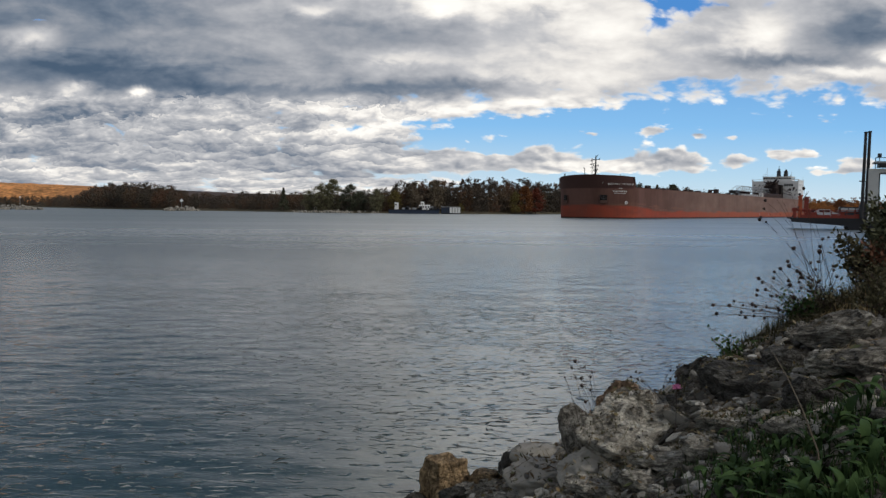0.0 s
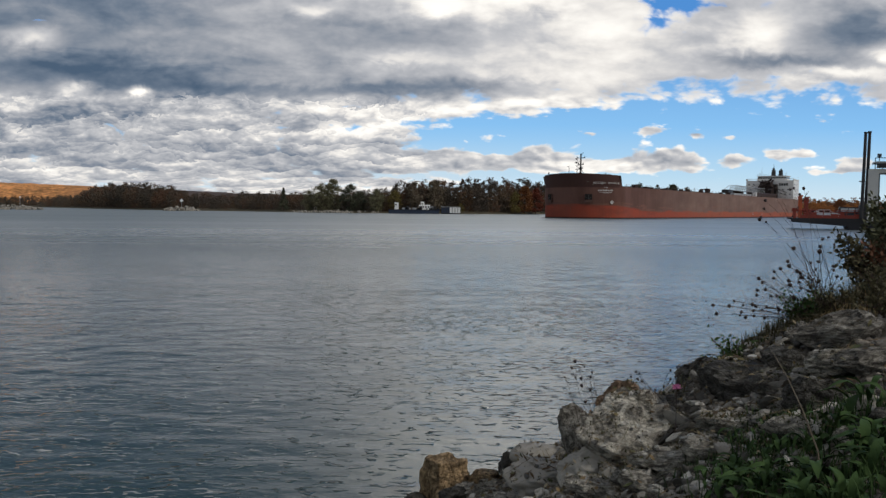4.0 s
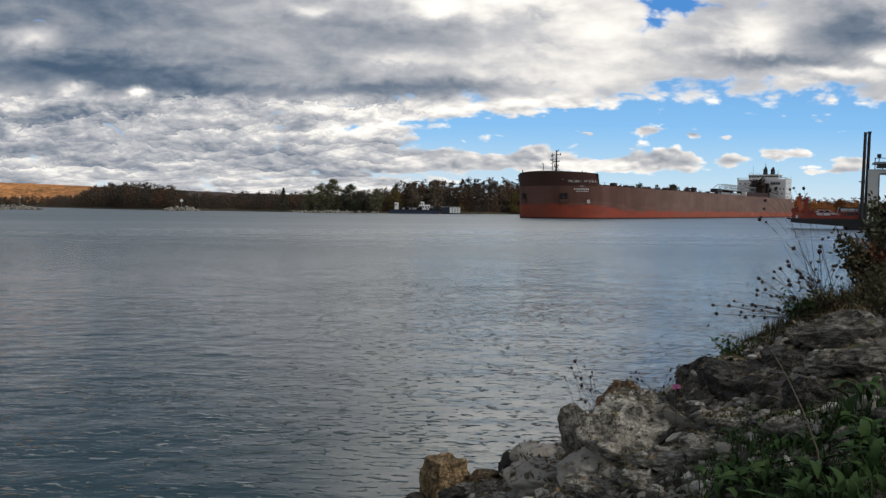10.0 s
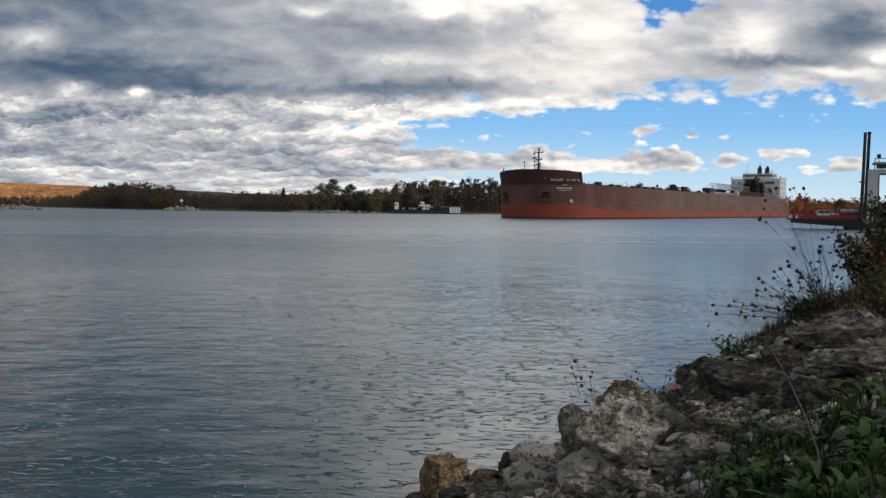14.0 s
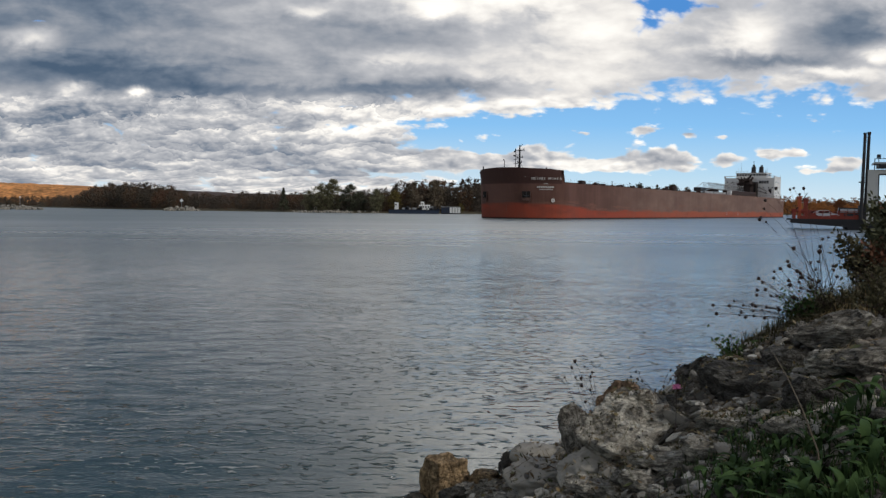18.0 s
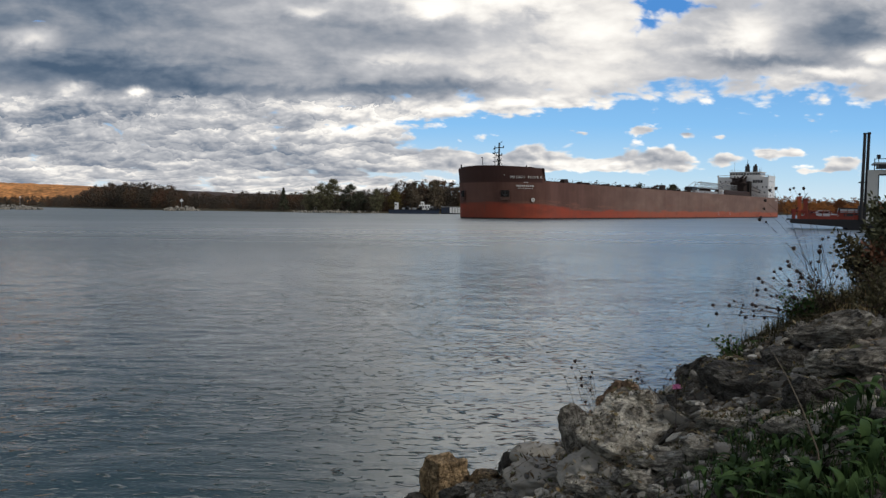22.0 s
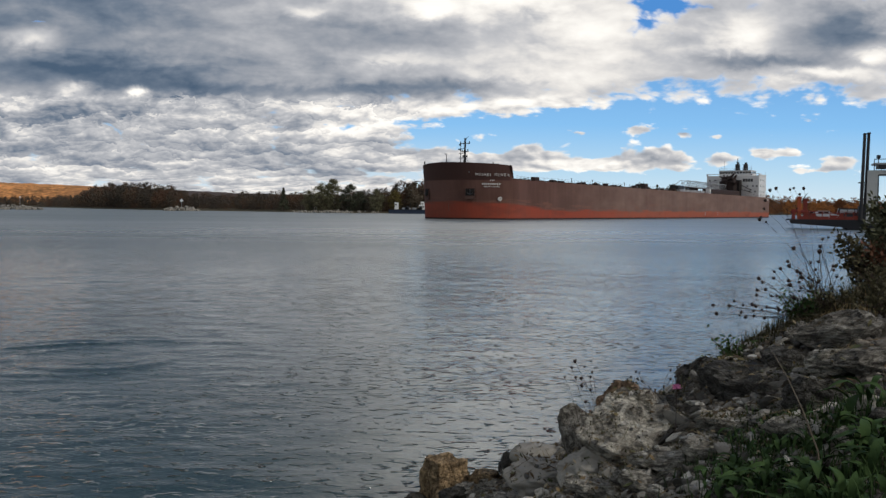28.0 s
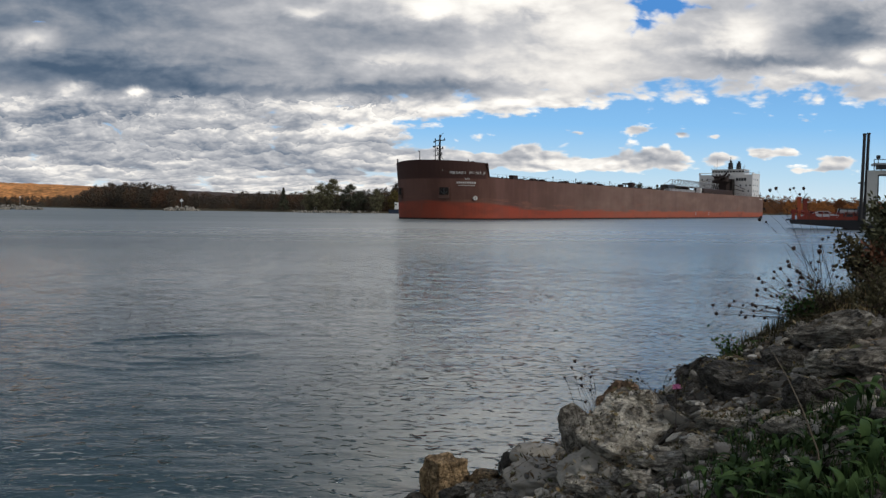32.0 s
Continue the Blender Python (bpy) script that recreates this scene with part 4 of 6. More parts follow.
# ---------------------------------------------------------------- stones of the near bank
def stone_material():
    """Rough limestone: bare pale breaks, dark crust, lichen rings and a little moss on the upper sides."""
    N = Nodes("weathered_limestone")
    co = N.coords()
    rnd = N.random()
    sh = N.nt.nodes.new("ShaderNodeVectorMath")
    sh.operation = "ADD"
    N.set(sh.inputs[0], co)
    N.set(sh.inputs[1], N.join(N.mul(rnd, 37.0), N.mul(rnd, 91.0), 0.0))
    p = sh.outputs[0]
    grain = N.noise(p, 38.0, 6, 0.72)
    blot = N.noise(p, 4.6, 6, 0.66, 0.8)
    crust = N.noise(p, 10.0, 6, 0.72, 0.5)
    seam = N.noise(N.scaled(p, (3.0, 3.0, 17.0), rot=(0.35, 0.5, 0.0)), 1.0, 5, 0.6, 0.6)
    pits = N.voronoi(p, 24.0)
    base = N.ramp(blot, [(0.30, (0.060, 0.056, 0.049)), (0.41, (0.15, 0.14, 0.122)), (0.50, (0.28, 0.264, 0.232)), (0.58, (0.46, 0.44, 0.39)), (0.70, (0.62, 0.595, 0.535))])
    base = N.mix(N.mul(N.smooth(crust, 0.52, 0.61), 0.68), base, (0.045, 0.044, 0.040))
    base = N.mix(N.mul(N.smooth(seam, 0.56, 0.66), 0.55), base, (0.058, 0.053, 0.045))
    base = N.mix(N.mul(N.smooth(grain, 0.55, 0.70), 0.40), base, (0.45, 0.435, 0.39))
    ring = N.mul(N.smooth(N.voronoi(p, 6.5), 0.26, 0.20), N.smooth(N.noise(p, 3.0, 3), 0.48, 0.58))
    base = N.mix(N.mul(ring, 0.55), base, (0.47, 0.465, 0.42))
    tint = N.nt.nodes.new("ShaderNodeObjectInfo").outputs["Color"]
    col = N.mix(1.0, base, tint, "MULTIPLY")
    up = N.split(N.nt.nodes.new("ShaderNodeNewGeometry").outputs["Normal"])[2]
    moss = N.mul(N.mul(N.smooth(up, 0.35, 0.85), N.smooth(N.noise(p, 5.0, 5, 0.65), 0.55, 0.66)), 0.6)
    col = N.mix(moss, col, (0.045, 0.045, 0.020))
    high = N.add(N.add(N.mul(grain, 0.35), N.mul(crust, 0.9)), N.add(N.mul(pits, 0.35), N.mul(seam, 0.7)))
    return N.surface(col, 0.94, 0.0, N.bump(high, 1.0, 0.07), 0.2)


M_STONE = stone_material()
M_SLAB = earth_material("pale_bare_limestone", (0.12, 0.112, 0.096), (0.47, 0.445, 0.39), 4.0)
# tints 2 and 4: dark stone, also darkened to stand in for bank shade
STONE_TINT = [(0.95, 0.93, 0.90, 1), (1.25, 0.92, 0.58, 1), (0.36, 0.36, 0.36, 1), (1.45, 1.42, 1.35, 1), (0.55, 0.54, 0.53, 1), (1.15, 0.80, 0.58, 1), (1.0, 1.0, 1.0, 1)]
STONE_WORDS = ["rough grey weathered limestone", "tan sandy-coloured angular stone", "dark wet-looking stone with shade in its tint", "pale lichen-blotched limestone", "dark brownish-grey weathered limestone with shade in its tint",
               "reddish-brown rounded stone", "smooth pale grey slab of limestone"]


def stone_mesh(rng, detail=4, cuts=9, block=False):
    """A broken, faceted stone of about unit size."""
    bm = bmesh.new()
    bmesh.ops.create_icosphere(bm, subdivisions=detail, radius=0.62)
    planes = []
    for _ in range(cuts):
        d = Vector(rng.normal(0, 1, 3)).normalized()
        planes.append((d, rng.uniform(0.36, 0.50)))
    if block:
        planes = [(Vector(d).normalized(), 0.40) for d in ((1, 0.1, 0), (-1, 0, 0.1), (0.1, 1, 0), (0, -1, 0.15), (0.05, 0, 1), (0, 0, -1))] + planes[:1]
    o = Vector(rng.uniform(-50, 50, 3))
    for v in bm.verts:
        for d, k in planes:
            s = v.co.dot(d)
            if s > k:
                v.co -= d * (s - k) * 0.92
        n = v.co.normalized()
        p = v.co + o
        rise = 0.07 * noise.noise(p * 2.6) + 0.055 * noise.noise(p * 6.5)
        if detail > 3 and not block:
            # bedding steps, cracks and broken edges
            rise += 0.045 * noise.noise(Vector((p.x * 2.0, p.y * 2.0, p.z * 11.0 + p.x * 3.0)))
            rise += 0.050 * (0.35 - abs(noise.noise(p * 4.2))) + 0.030 * (0.3 - abs(noise.noise(p * 10.0)))
        if detail > 4:
            rise += 0.022 * noise.noise(p * 21.0) + 0.012 * noise.noise(p * 43.0)
        v.co += n * rise
    return bm


def stone_data(name, rng, detail, cuts, block=False):
    bm = stone_mesh(rng, detail, cuts, block)
    me = bpy.data.meshes.new(name)
    bm.to_mesh(me)
    bm.free()
    me.materials.append(M_STONE)
    me.polygons.foreach_set("use_smooth", np.ones(len(me.polygons), dtype=bool))
    return me


def place_stone(me, name, x, y, z, sx, sy, sz, rot, tone, category="rock"):
    ob = new(name, me)
    ob.matrix_world = pose(x, y, z, *rot)
    ob.scale = (sx, sy, sz)
    ob.color = STONE_TINT[tone]
    return tagged(ob, STONE_WORDS[tone] + " lying on the river bank", category, "bank rocks")


KEY_ROCKS = [
    (0.04, 8.05, 0.29, 0.46, 0.33, 1), (0.66, 7.9, 0.37, 0.22, 0.23, 2), (0.95, 7.64, 0.54, 0.52, 0.22, 6),
    (1.49, 6.02, 1.08, 0.84, 0.70, 3), (1.13, 6.9, 1.05, 0.27, 0.23, 0), (0.11, 7.85, 0.13, 0.32, 0.12, 2),
    (0.51, 7.8, 0.21, 0.26, 0.13, 3), (-0.22, 8.0, 0.07, 0.22, 0.06, 2), (1.50, 6.9, 1.31, 0.36, 0.14, 5),
    (0.42, 8.0, 0.22, 0.3, 0.17, 1), (2.33, 7.4, 1.37, 0.42, 0.29, 2), (2.44, 7.02, 1.47, 0.36, 0.19, 1),
    (2.24, 5.95, 1.56, 0.60, 0.30, 2), (1.95, 6.25, 1.36, 0.44, 0.22, 4), (1.92, 5.32, 1.47, 0.43, 0.12, 3),
    (1.96, 4.36, 1.66, 0.34, 0.14, 3), (2.04, 3.98, 1.75, 0.19, 0.09, 3), (1.66, 4.98, 1.4, 0.32, 0.15, 3),
    (0.33, 7.88, 0.14, 0.34, 0.14, 3), (1.11, 5.32, 1.02, 0.47, 0.09, 3), (2.15, 4.94, 1.67, 0.3, 0.15, 0),
    (0.84, 6.3, 0.74, 0.60, 0.30, 6), (1.45, 5.16, 1.26, 0.42, 0.17, 3), (1.10, 5.95, 0.95, 0.42, 0.26, 6)]
# tone 2 here paints in the dark hollow below the ledge
LEDGE_ROCKS = [
    (2.93, 6.4, 1.85, 0.35, 0.2, 0), (2.92, 5.85, 1.97, 0.52, 0.26, 0), (2.51, 5.76, 1.75, 0.35, 0.23, 2),
    (2.56, 5.2, 1.86, 0.40, 0.13, 3), (2.66, 4.98, 1.92, 0.37, 0.13, 0), (2.29, 5.42, 1.67, 0.33, 0.15, 4),
    (2.64, 6.44, 1.69, 0.3, 0.17, 2), (3.03, 5.74, 1.98, 0.23, 0.23, 4), (2.62, 4.75, 1.78, 0.46, 0.12, 2),
    (2.18, 4.6, 1.75, 0.28, 0.2, 2), (2.68, 4.9, 1.65, 0.38, 0.14, 2), (2.69, 4.5, 1.78, 0.29, 0.22, 4)]
LOW_HEADS = [
    (2.41, 7.41, 2.01), (2.48, 7.52, 1.92), (2.73, 7.91, 1.95), (2.72, 7.76, 2.01), (2.68, 7.42, 2.01),
    (2.75, 7.65, 1.92), (2.75, 7.69, 1.89), (2.72, 7.46, 1.9), (2.93, 7.86, 1.97), (2.78, 7.43, 1.96),
    (2.87, 7.62, 1.98), (2.89, 7.71, 1.88), (2.98, 7.65, 1.97), (2.98, 7.76, 1.93), (3.05, 7.87, 1.84),
    (3.03, 8.02, 2.09), (2.85, 7.55, 2.09), (2.96, 7.8, 2.22), (3.01, 7.84, 2.18), (2.93, 7.55, 2.14),
    (2.92, 7.35, 2.26), (3.19, 8.03, 2.27), (3.06, 7.56, 2.33), (2.99, 7.57, 2.08), (3.2, 7.97, 2.04),
    (3.14, 7.76, 1.93), (3.1, 7.68, 1.96)]
MID_HEADS = [
    (3.22, 7.67, 2.51), (3.22, 7.79, 2.38), (3.42, 8.24, 2.31), (3.35, 8.07, 2.18), (3.2, 7.68, 2.17),
    (3.38, 7.95, 2.28), (3.42, 7.98, 2.26), (3.33, 7.73, 2.24), (3.52, 8.19, 2.1), (3.29, 7.69, 2.2),
    (3.36, 7.91, 1.94), (3.53, 8.01, 2.36), (3.55, 7.94, 2.3), (3.54, 8.07, 2.21), (3.63, 8.19, 2.18),
    (3.78, 8.37, 2.16), (3.52, 7.83, 2.38), (3.66, 8.12, 2.46), (3.68, 8.16, 2.51), (3.66, 7.83, 2.34),
    (3.56, 7.6, 2.32), (3.96, 8.38, 2.2), (3.47, 7.84, 2.16), (3.31, 7.85, 2.04), (3.61, 8.31, 1.97),
    (3.63, 8.07, 2.17), (3.5, 7.98, 2.09)]
TALL_HEADS = [
    (2.98, 7.65, 3.04), (3.07, 7.74, 3.06), (3.34, 8.08, 3.06), (3.32, 7.95, 3.07), (3.29, 7.66, 3.06),
    (3.34, 7.86, 3.01), (3.03, 7.89, 2.95), (2.95, 7.7, 2.87), (3.05, 8.04, 2.79), (2.96, 7.67, 2.75),
    (2.96, 7.83, 2.77), (3.59, 7.91, 2.59), (3.62, 7.86, 2.61), (3.72, 7.95, 2.54)]
SHORE_HEADS = [
    (1.07, 6.67, 1.63), (1.05, 6.7, 1.57), (1.1, 6.81, 1.47), (1.14, 6.77, 1.47), (0.99, 6.67, 1.5),
    (1.21, 6.74, 1.49), (1.16, 6.75, 1.57), (1.13, 6.68, 1.43), (1.22, 6.8, 1.37), (1.16, 6.67, 1.3),
    (1.22, 6.73, 1.53)]
STONE_HEADS = [
    (1.61, 7.18, 1.38), (1.65, 7.22, 1.4), (1.73, 7.39, 1.41), (1.73, 7.32, 1.36), (1.71, 7.18, 1.44),
    (1.76, 7.28, 1.35), (1.88, 7.29, 1.27), (1.93, 7.2, 1.32), (2.03, 7.37, 1.43), (1.98, 7.18, 1.39),
    (2.06, 7.27, 1.48), (2.09, 7.31, 1.48), (2.05, 7.28, 1.39), (2.1, 7.33, 1.41)]
STALK = [(1.83, 4.6, 2.07), (1.79, 4.3, 1.99), (1.74, 4.0, 1.9), (1.69, 3.7, 1.77)]
FLOWER = (1.63, 5.75, 1.61)


def make_stones():
    rng = np.random.default_rng(21)
    for x, y, z, w, hgt, tone in KEY_ROCKS:
        big = w > 0.6
        block = tone == 1 and w < 0.6 and x < 0.2
        me = stone_data("rock", rng, 3 if tone == 6 and y > 7 else 6 if big else 5 if w > 0.3 else 4, 16 if big else 9, block)
        if tone == 6:
            me.materials[0] = M_SLAB
        rest = max(bank_z(x, y), -0.12)
        tall = max(hgt, (z + hgt / 2 - rest) * 1.15)
        place_stone(me, "boulder" if big else "rock", x, y + 0.2 * w, z + hgt / 2 - tall * 0.53, w, w * rng.uniform(0.7, 1.0), tall,
                    (0, 0, 38) if block else (rng.uniform(-8, 8), rng.uniform(-10, 10), rng.uniform(-20, 20)), tone, "boulder" if big else "rock")
    for x, y, z, w, hgt, tone in LEDGE_ROCKS:
        me = stone_data("ledge_rock", rng, 5, 14)
        place_stone(me, "boulder", x, y + 0.25, z, w * 1.05, w * 0.8, hgt * 1.15, (rng.uniform(-6, 6), rng.uniform(-14, 0), rng.uniform(-25, 25)), tone, "boulder")
    # loose rubble between the large stones
    kinds = [stone_data("stone", rng, 3, 9) for _ in range(12)]
    for k in range(190):
        y = rng.uniform(3.4, 11.5)
        s = rng.uniform(-0.1, 3.4)
        x = bank_edge(y) + s
        size = rng.choice([0.07, 0.11, 0.16, 0.24], p=[0.45, 0.35, 0.15, 0.05]) * rng.uniform(0.8, 1.2)
        size = min(size * 0.6 if y > 7.4 else size, 0.13 if y < 5.6 else 1.0)
        tone = int(rng.choice([0, 1, 2, 3, 4], p=[0.24, 0.06, 0.28, 0.05, 0.37]))
        tone = 4 if (x - 1.49) ** 2 + (y - 6.1) ** 2 < 0.45 else tone
        place_stone(kinds[k % 12], "rock", x, y, bank_z(x, y) + 0.12 * size, size * rng.uniform(0.9, 1.7), size, size * rng.uniform(0.45, 0.8),
                    (rng.uniform(-15, 15), rng.uniform(-15, 15), rng.uniform(0, 360)), tone)
    # pale rubble fallen below the big boulder
    for k in range(46):
        y = rng.uniform(4.9, 6.4)
        x = y * rng.uniform(0.13, 0.30)
        size = rng.choice([0.07, 0.11, 0.17], p=[0.45, 0.38, 0.17]) * rng.uniform(0.8, 1.25)
        if (x - 1.49) ** 2 + (y - 6.2) ** 2 < 0.25:
            continue
        place_stone(kinds[(5 * k + 3) % 12], "rock", x, y, bank_z(x, y) + 0.20 * size, size * rng.uniform(1.1, 1.8), size, size * rng.uniform(0.45, 0.75),
                    (rng.uniform(-15, 15), rng.uniform(-15, 15), rng.uniform(0, 360)), 3 if k % 3 else 0)
    # broken flakes of the same stone, too many to count
    V, Fc, off = [], [], 0
    flakes = []
    for _ in range(9):
        bm = bmesh.new()
        bmesh.ops.create_icosphere(bm, subdivisions=2, radius=0.6)
        cuts = [(Vector(rng.normal(0, 1, 3)).normalized(), rng.uniform(0.2, 0.42)) for _ in range(8)]
        for v in bm.verts:
            for d, k in cuts:
                s = v.co.dot(d)
                if s > k:
                    v.co -= d * (s - k)
        flakes.append((np.array([v.co[:] for v in bm.verts]), [[v.index for v in f.verts] for f in bm.faces]))
        bm.free()
    for k in range(1100):
        y = rng.uniform(3.6, 10.0)
        x = bank_edge(y) + rng.uniform(-0.05, 3.3)
        if k >= 700:
            y = rng.uniform(4.0, 6.0)
            x = bank_edge(y) + rng.uniform(0.6, 3.1)
        vs, fs = flakes[k % 9]
        size = rng.choice([0.06, 0.10, 0.16, 0.22], p=[0.45, 0.35, 0.16, 0.04]) * rng.uniform(0.6, 1.2) * (0.55 if y > 7.4 else 1.0)
        size = min(size, 0.12) if y < 5.6 else size
        m = np.array(Euler((rng.normal(0, 0.35), rng.normal(0, 0.35), rng.uniform(0, 6.283))).to_matrix())
        V.append((vs * (1.4 * size, size, 0.5 * size)) @ m.T + (x, y, bank_z(x, y) + 0.14 * size))
        Fc += [[i + off for i in f] for f in fs]
        off += len(vs)
    N = Nodes("broken_limestone")
    co = N.coords()
    tone = N.ramp(N.island(), [(0.0, (0.065, 0.060, 0.053)), (0.40, (0.17, 0.158, 0.136)), (0.70, (0.34, 0.32, 0.28)), (1.0, (0.58, 0.55, 0.485))])
    blot = N.smooth(N.noise(co, 18.0, 5, 0.65, 0.5), 0.48, 0.66)
    N.surface(N.mix(N.mul(blot, 0.7), tone, (0.05, 0.046, 0.04)), 0.93, 0.0, N.bump(N.noise(co, 45.0, 5, 0.7), 0.9, 0.02), 0.2)
    tagged(mesh_object("stone_flakes", np.concatenate(V), Fc, N.mat), "broken grey and pale limestone flakes on the bank", "rubble", kind="stuff")
    # gravel
    base = []
    for _ in range(5):
        bm = bmesh.new()
        bmesh.ops.create_icosphere(bm, subdivisions=1, radius=0.5)
        vs = np.array([v.co[:] for v in bm.verts]) * rng.uniform(0.7, 1.1, (len(bm.verts), 1))
        base.append((vs, [[v.index for v in f.verts] for f in bm.faces]))
        bm.free()
    V, Fc, off = [], [], 0
    for k in range(7000):
        y = rng.uniform(3.0, 11.5)
        x = bank_edge(y) + rng.uniform(-0.3, 3.6)
        vs, fs = base[k % 5]
        size = rng.uniform(0.02, 0.085)
        t = rng.uniform(0, 6.283)
        r = np.array([[math.cos(t), -math.sin(t), 0], [math.sin(t), math.cos(t), 0], [0, 0, 0.7]])
        V.append(vs @ r.T * size * (1.3, 0.9, 1.0) + (x, y, bank_z(x, y) + 0.01))
        Fc += [[i + off for i in f] for f in fs]
        off += len(vs)
    N = Nodes("gravel_stone")
    col = N.ramp(N.island(), [(0.0, (0.05, 0.045, 0.04)), (0.5, (0.15, 0.13, 0.11)), (0.8, (0.38, 0.34, 0.27)), (1.0, (0.52, 0.47, 0.39))])
    N.surface(N.mix(N.noise(N.coords(), 60.0, 4), col, (0.08, 0.07, 0.06)), 0.95, 0.0, N.bump(N.noise(N.coords(), 90.0, 4), 0.5, 0.01), 0.2)
    tagged(mesh_object("gravel", np.concatenate(V), Fc, N.mat), "loose grey and tan gravel on the bank", "gravel", kind="stuff")


def lay(x, y):
    """The surface of bank or stone under the open sky at a place, and its normal."""
    hit, place, normal, _, ob, _ = scene.ray_cast(DRAPE[0], Vector((x, y, 5.0)), Vector((0, 0, -1)))
    return (place, normal, ob.name) if hit else (Vector((x, y, bank_z(x, y))), Vector((0, 0, 1)), "")


def make_chips():
    """Small broken stone, crumbs and moss cushions lying on whatever is below them."""
    rng = np.random.default_rng(77)
    shapes = []
    for _ in range(10):
        bm = bmesh.new()
        bmesh.ops.create_icosphere(bm, subdivisions=2, radius=0.6)
        cuts = [(Vector(rng.normal(0, 1, 3)).normalized(), rng.uniform(0.18, 0.42)) for _ in range(8)]
        for v in bm.verts:
            for d, k in cuts:
                v.co -= d * max(0.0, v.co.dot(d) - k)
        shapes.append((np.array([v.co[:] for v in bm.verts]), [[v.index for v in f.verts] for f in bm.faces]))
        bm.free()
    V, Fc, off = [], [], 0
    for k in range(3600):
        y = rng.uniform(3.9, 8.6)
        x = bank_edge(y) + rng.uniform(0.0, 3.2)
        if k % 3 == 0:
            y = rng.uniform(4.3, 6.3)
            x = bank_edge(y) + rng.uniform(0.7, 2.6)
        p, n, on = lay(x, y)
        if n.z < 0.35 or p.z < 0.0 or (on.startswith(("boulder", "rock")) and rng.random() < 0.93):
            continue
        size = rng.choice([0.025, 0.05, 0.085, 0.13], p=[0.46, 0.36, 0.15, 0.03]) * rng.uniform(0.7, 1.2)
        m = np.array((n.to_track_quat("Z", "Y").to_matrix() @ Euler((rng.normal(0, 0.25), rng.normal(0, 0.25), rng.uniform(0, 6.283))).to_matrix()))
        size = min(size, 0.045) if on.startswith(("boulder", "rock")) else size
        vs, fs = shapes[k % 10]
        V.append((vs * (1.4 * size, size, 0.55 * size)) @ m.T + np.array(p + n * 0.12 * size))
        Fc += [[i + off for i in f] for f in fs]
        off += len(vs)
    N = Nodes("limestone_chips")
    co = N.coords()
    tone = N.ramp(N.island(), [(0.0, (0.060, 0.056, 0.048)), (0.40, (0.17, 0.158, 0.136)), (0.70, (0.36, 0.34, 0.295)), (1.0, (0.62, 0.59, 0.52))])
    blot = N.smooth(N.noise(co, 24.0, 5, 0.65, 0.5), 0.50, 0.66)
    N.surface(N.mix(N.mul(blot, 0.7), tone, (0.045, 0.043, 0.037)), 0.94, 0.0, N.bump(N.noise(co, 60.0, 5, 0.7), 0.9, 0.012), 0.2)
    tagged(mesh_object("stone_chips", np.concatenate(V), Fc, N.mat), "small pale and dark chips of limestone over the rocks", "rubble", kind="stuff")
    V, Fc = [], []
    for k in range(230):
        y = rng.uniform(4.2, 7.6)
        x = bank_edge(y) + rng.uniform(0.5, 3.2)
        spread = rng.uniform(0.03, 0.10)
        for _ in range(34):
            p, n, _ = lay(x + rng.normal(0, spread), y + rng.normal(0, spread))
            t, ln, w = rng.uniform(0, 6.283), rng.uniform(0.012, 0.035), rng.uniform(0.004, 0.009)
            d = Vector((math.cos(t) * ln * 0.7, math.sin(t) * ln * 0.7, rng.uniform(0.2, 1.0) * ln))
            e = Vector((-math.sin(t) * w, math.cos(t) * w, 0.0))
            b = len(V)
            V += [tuple(p - e), tuple(p + d * 0.5 + e), tuple(p + d), tuple(p + d * 0.4 - e)]
            Fc.append((b, b + 1, b + 2, b + 3))
    N = Nodes("moss_and_crumbled_leaf")
    col = N.ramp(N.island(), [(0.0, (0.022, 0.025, 0.011)), (0.4, (0.055, 0.058, 0.025)), (0.7, (0.11, 0.088, 0.045)), (1.0, (0.20, 0.165, 0.09))])
    N.surface(col, 0.9, spec=0.1)
    tagged(mesh_object("moss", V, Fc, N.mat), "dull moss and crumbled leaves over the rocks", "moss", kind="stuff")


def make_litter():
    """Fallen leaves, husks and broken stems between the stones."""
    rng = np.random.default_rng(33)
    V, Fc = [], []
    for k in range(5200):
        y = rng.uniform(3.2, 10.5)
        x = bank_edge(y) + rng.uniform(0.15, 3.6)
        z = lay(x, y)[0].z + rng.uniform(0.004, 0.03)
        t = rng.uniform(0, 6.283)
        ln, w = (rng.uniform(0.015, 0.045), rng.uniform(0.008, 0.02)) if k % 3 else (rng.uniform(0.06, 0.18), 0.0025)
        d = Vector((math.cos(t), math.sin(t), rng.normal(0, 0.35))) * ln
        e = Vector((-math.sin(t), math.cos(t), rng.normal(0, 0.3))) * w
        c = Vector((x, y, z))
        b = len(V)
        V += [tuple(c - d), tuple(c + e), tuple(c + d), tuple(c - e)]
        Fc.append((b, b + 1, b + 2, b + 3))
    N = Nodes("leaf_litter")
    col = N.ramp(N.island(), [(0.0, (0.025, 0.020, 0.014)), (0.4, (0.09, 0.060, 0.032)), (0.7, (0.20, 0.145, 0.075)), (0.85, (0.045, 0.060, 0.020)), (1.0, (0.30, 0.24, 0.15))])
    N.surface(col, 0.85, spec=0.2)
    tagged(mesh_object("leaf_litter", V, Fc, N.mat), "fallen brown leaves and broken stems on the bank", "litter", kind="stuff")


make_stones()
bpy.context.view_layer.update()
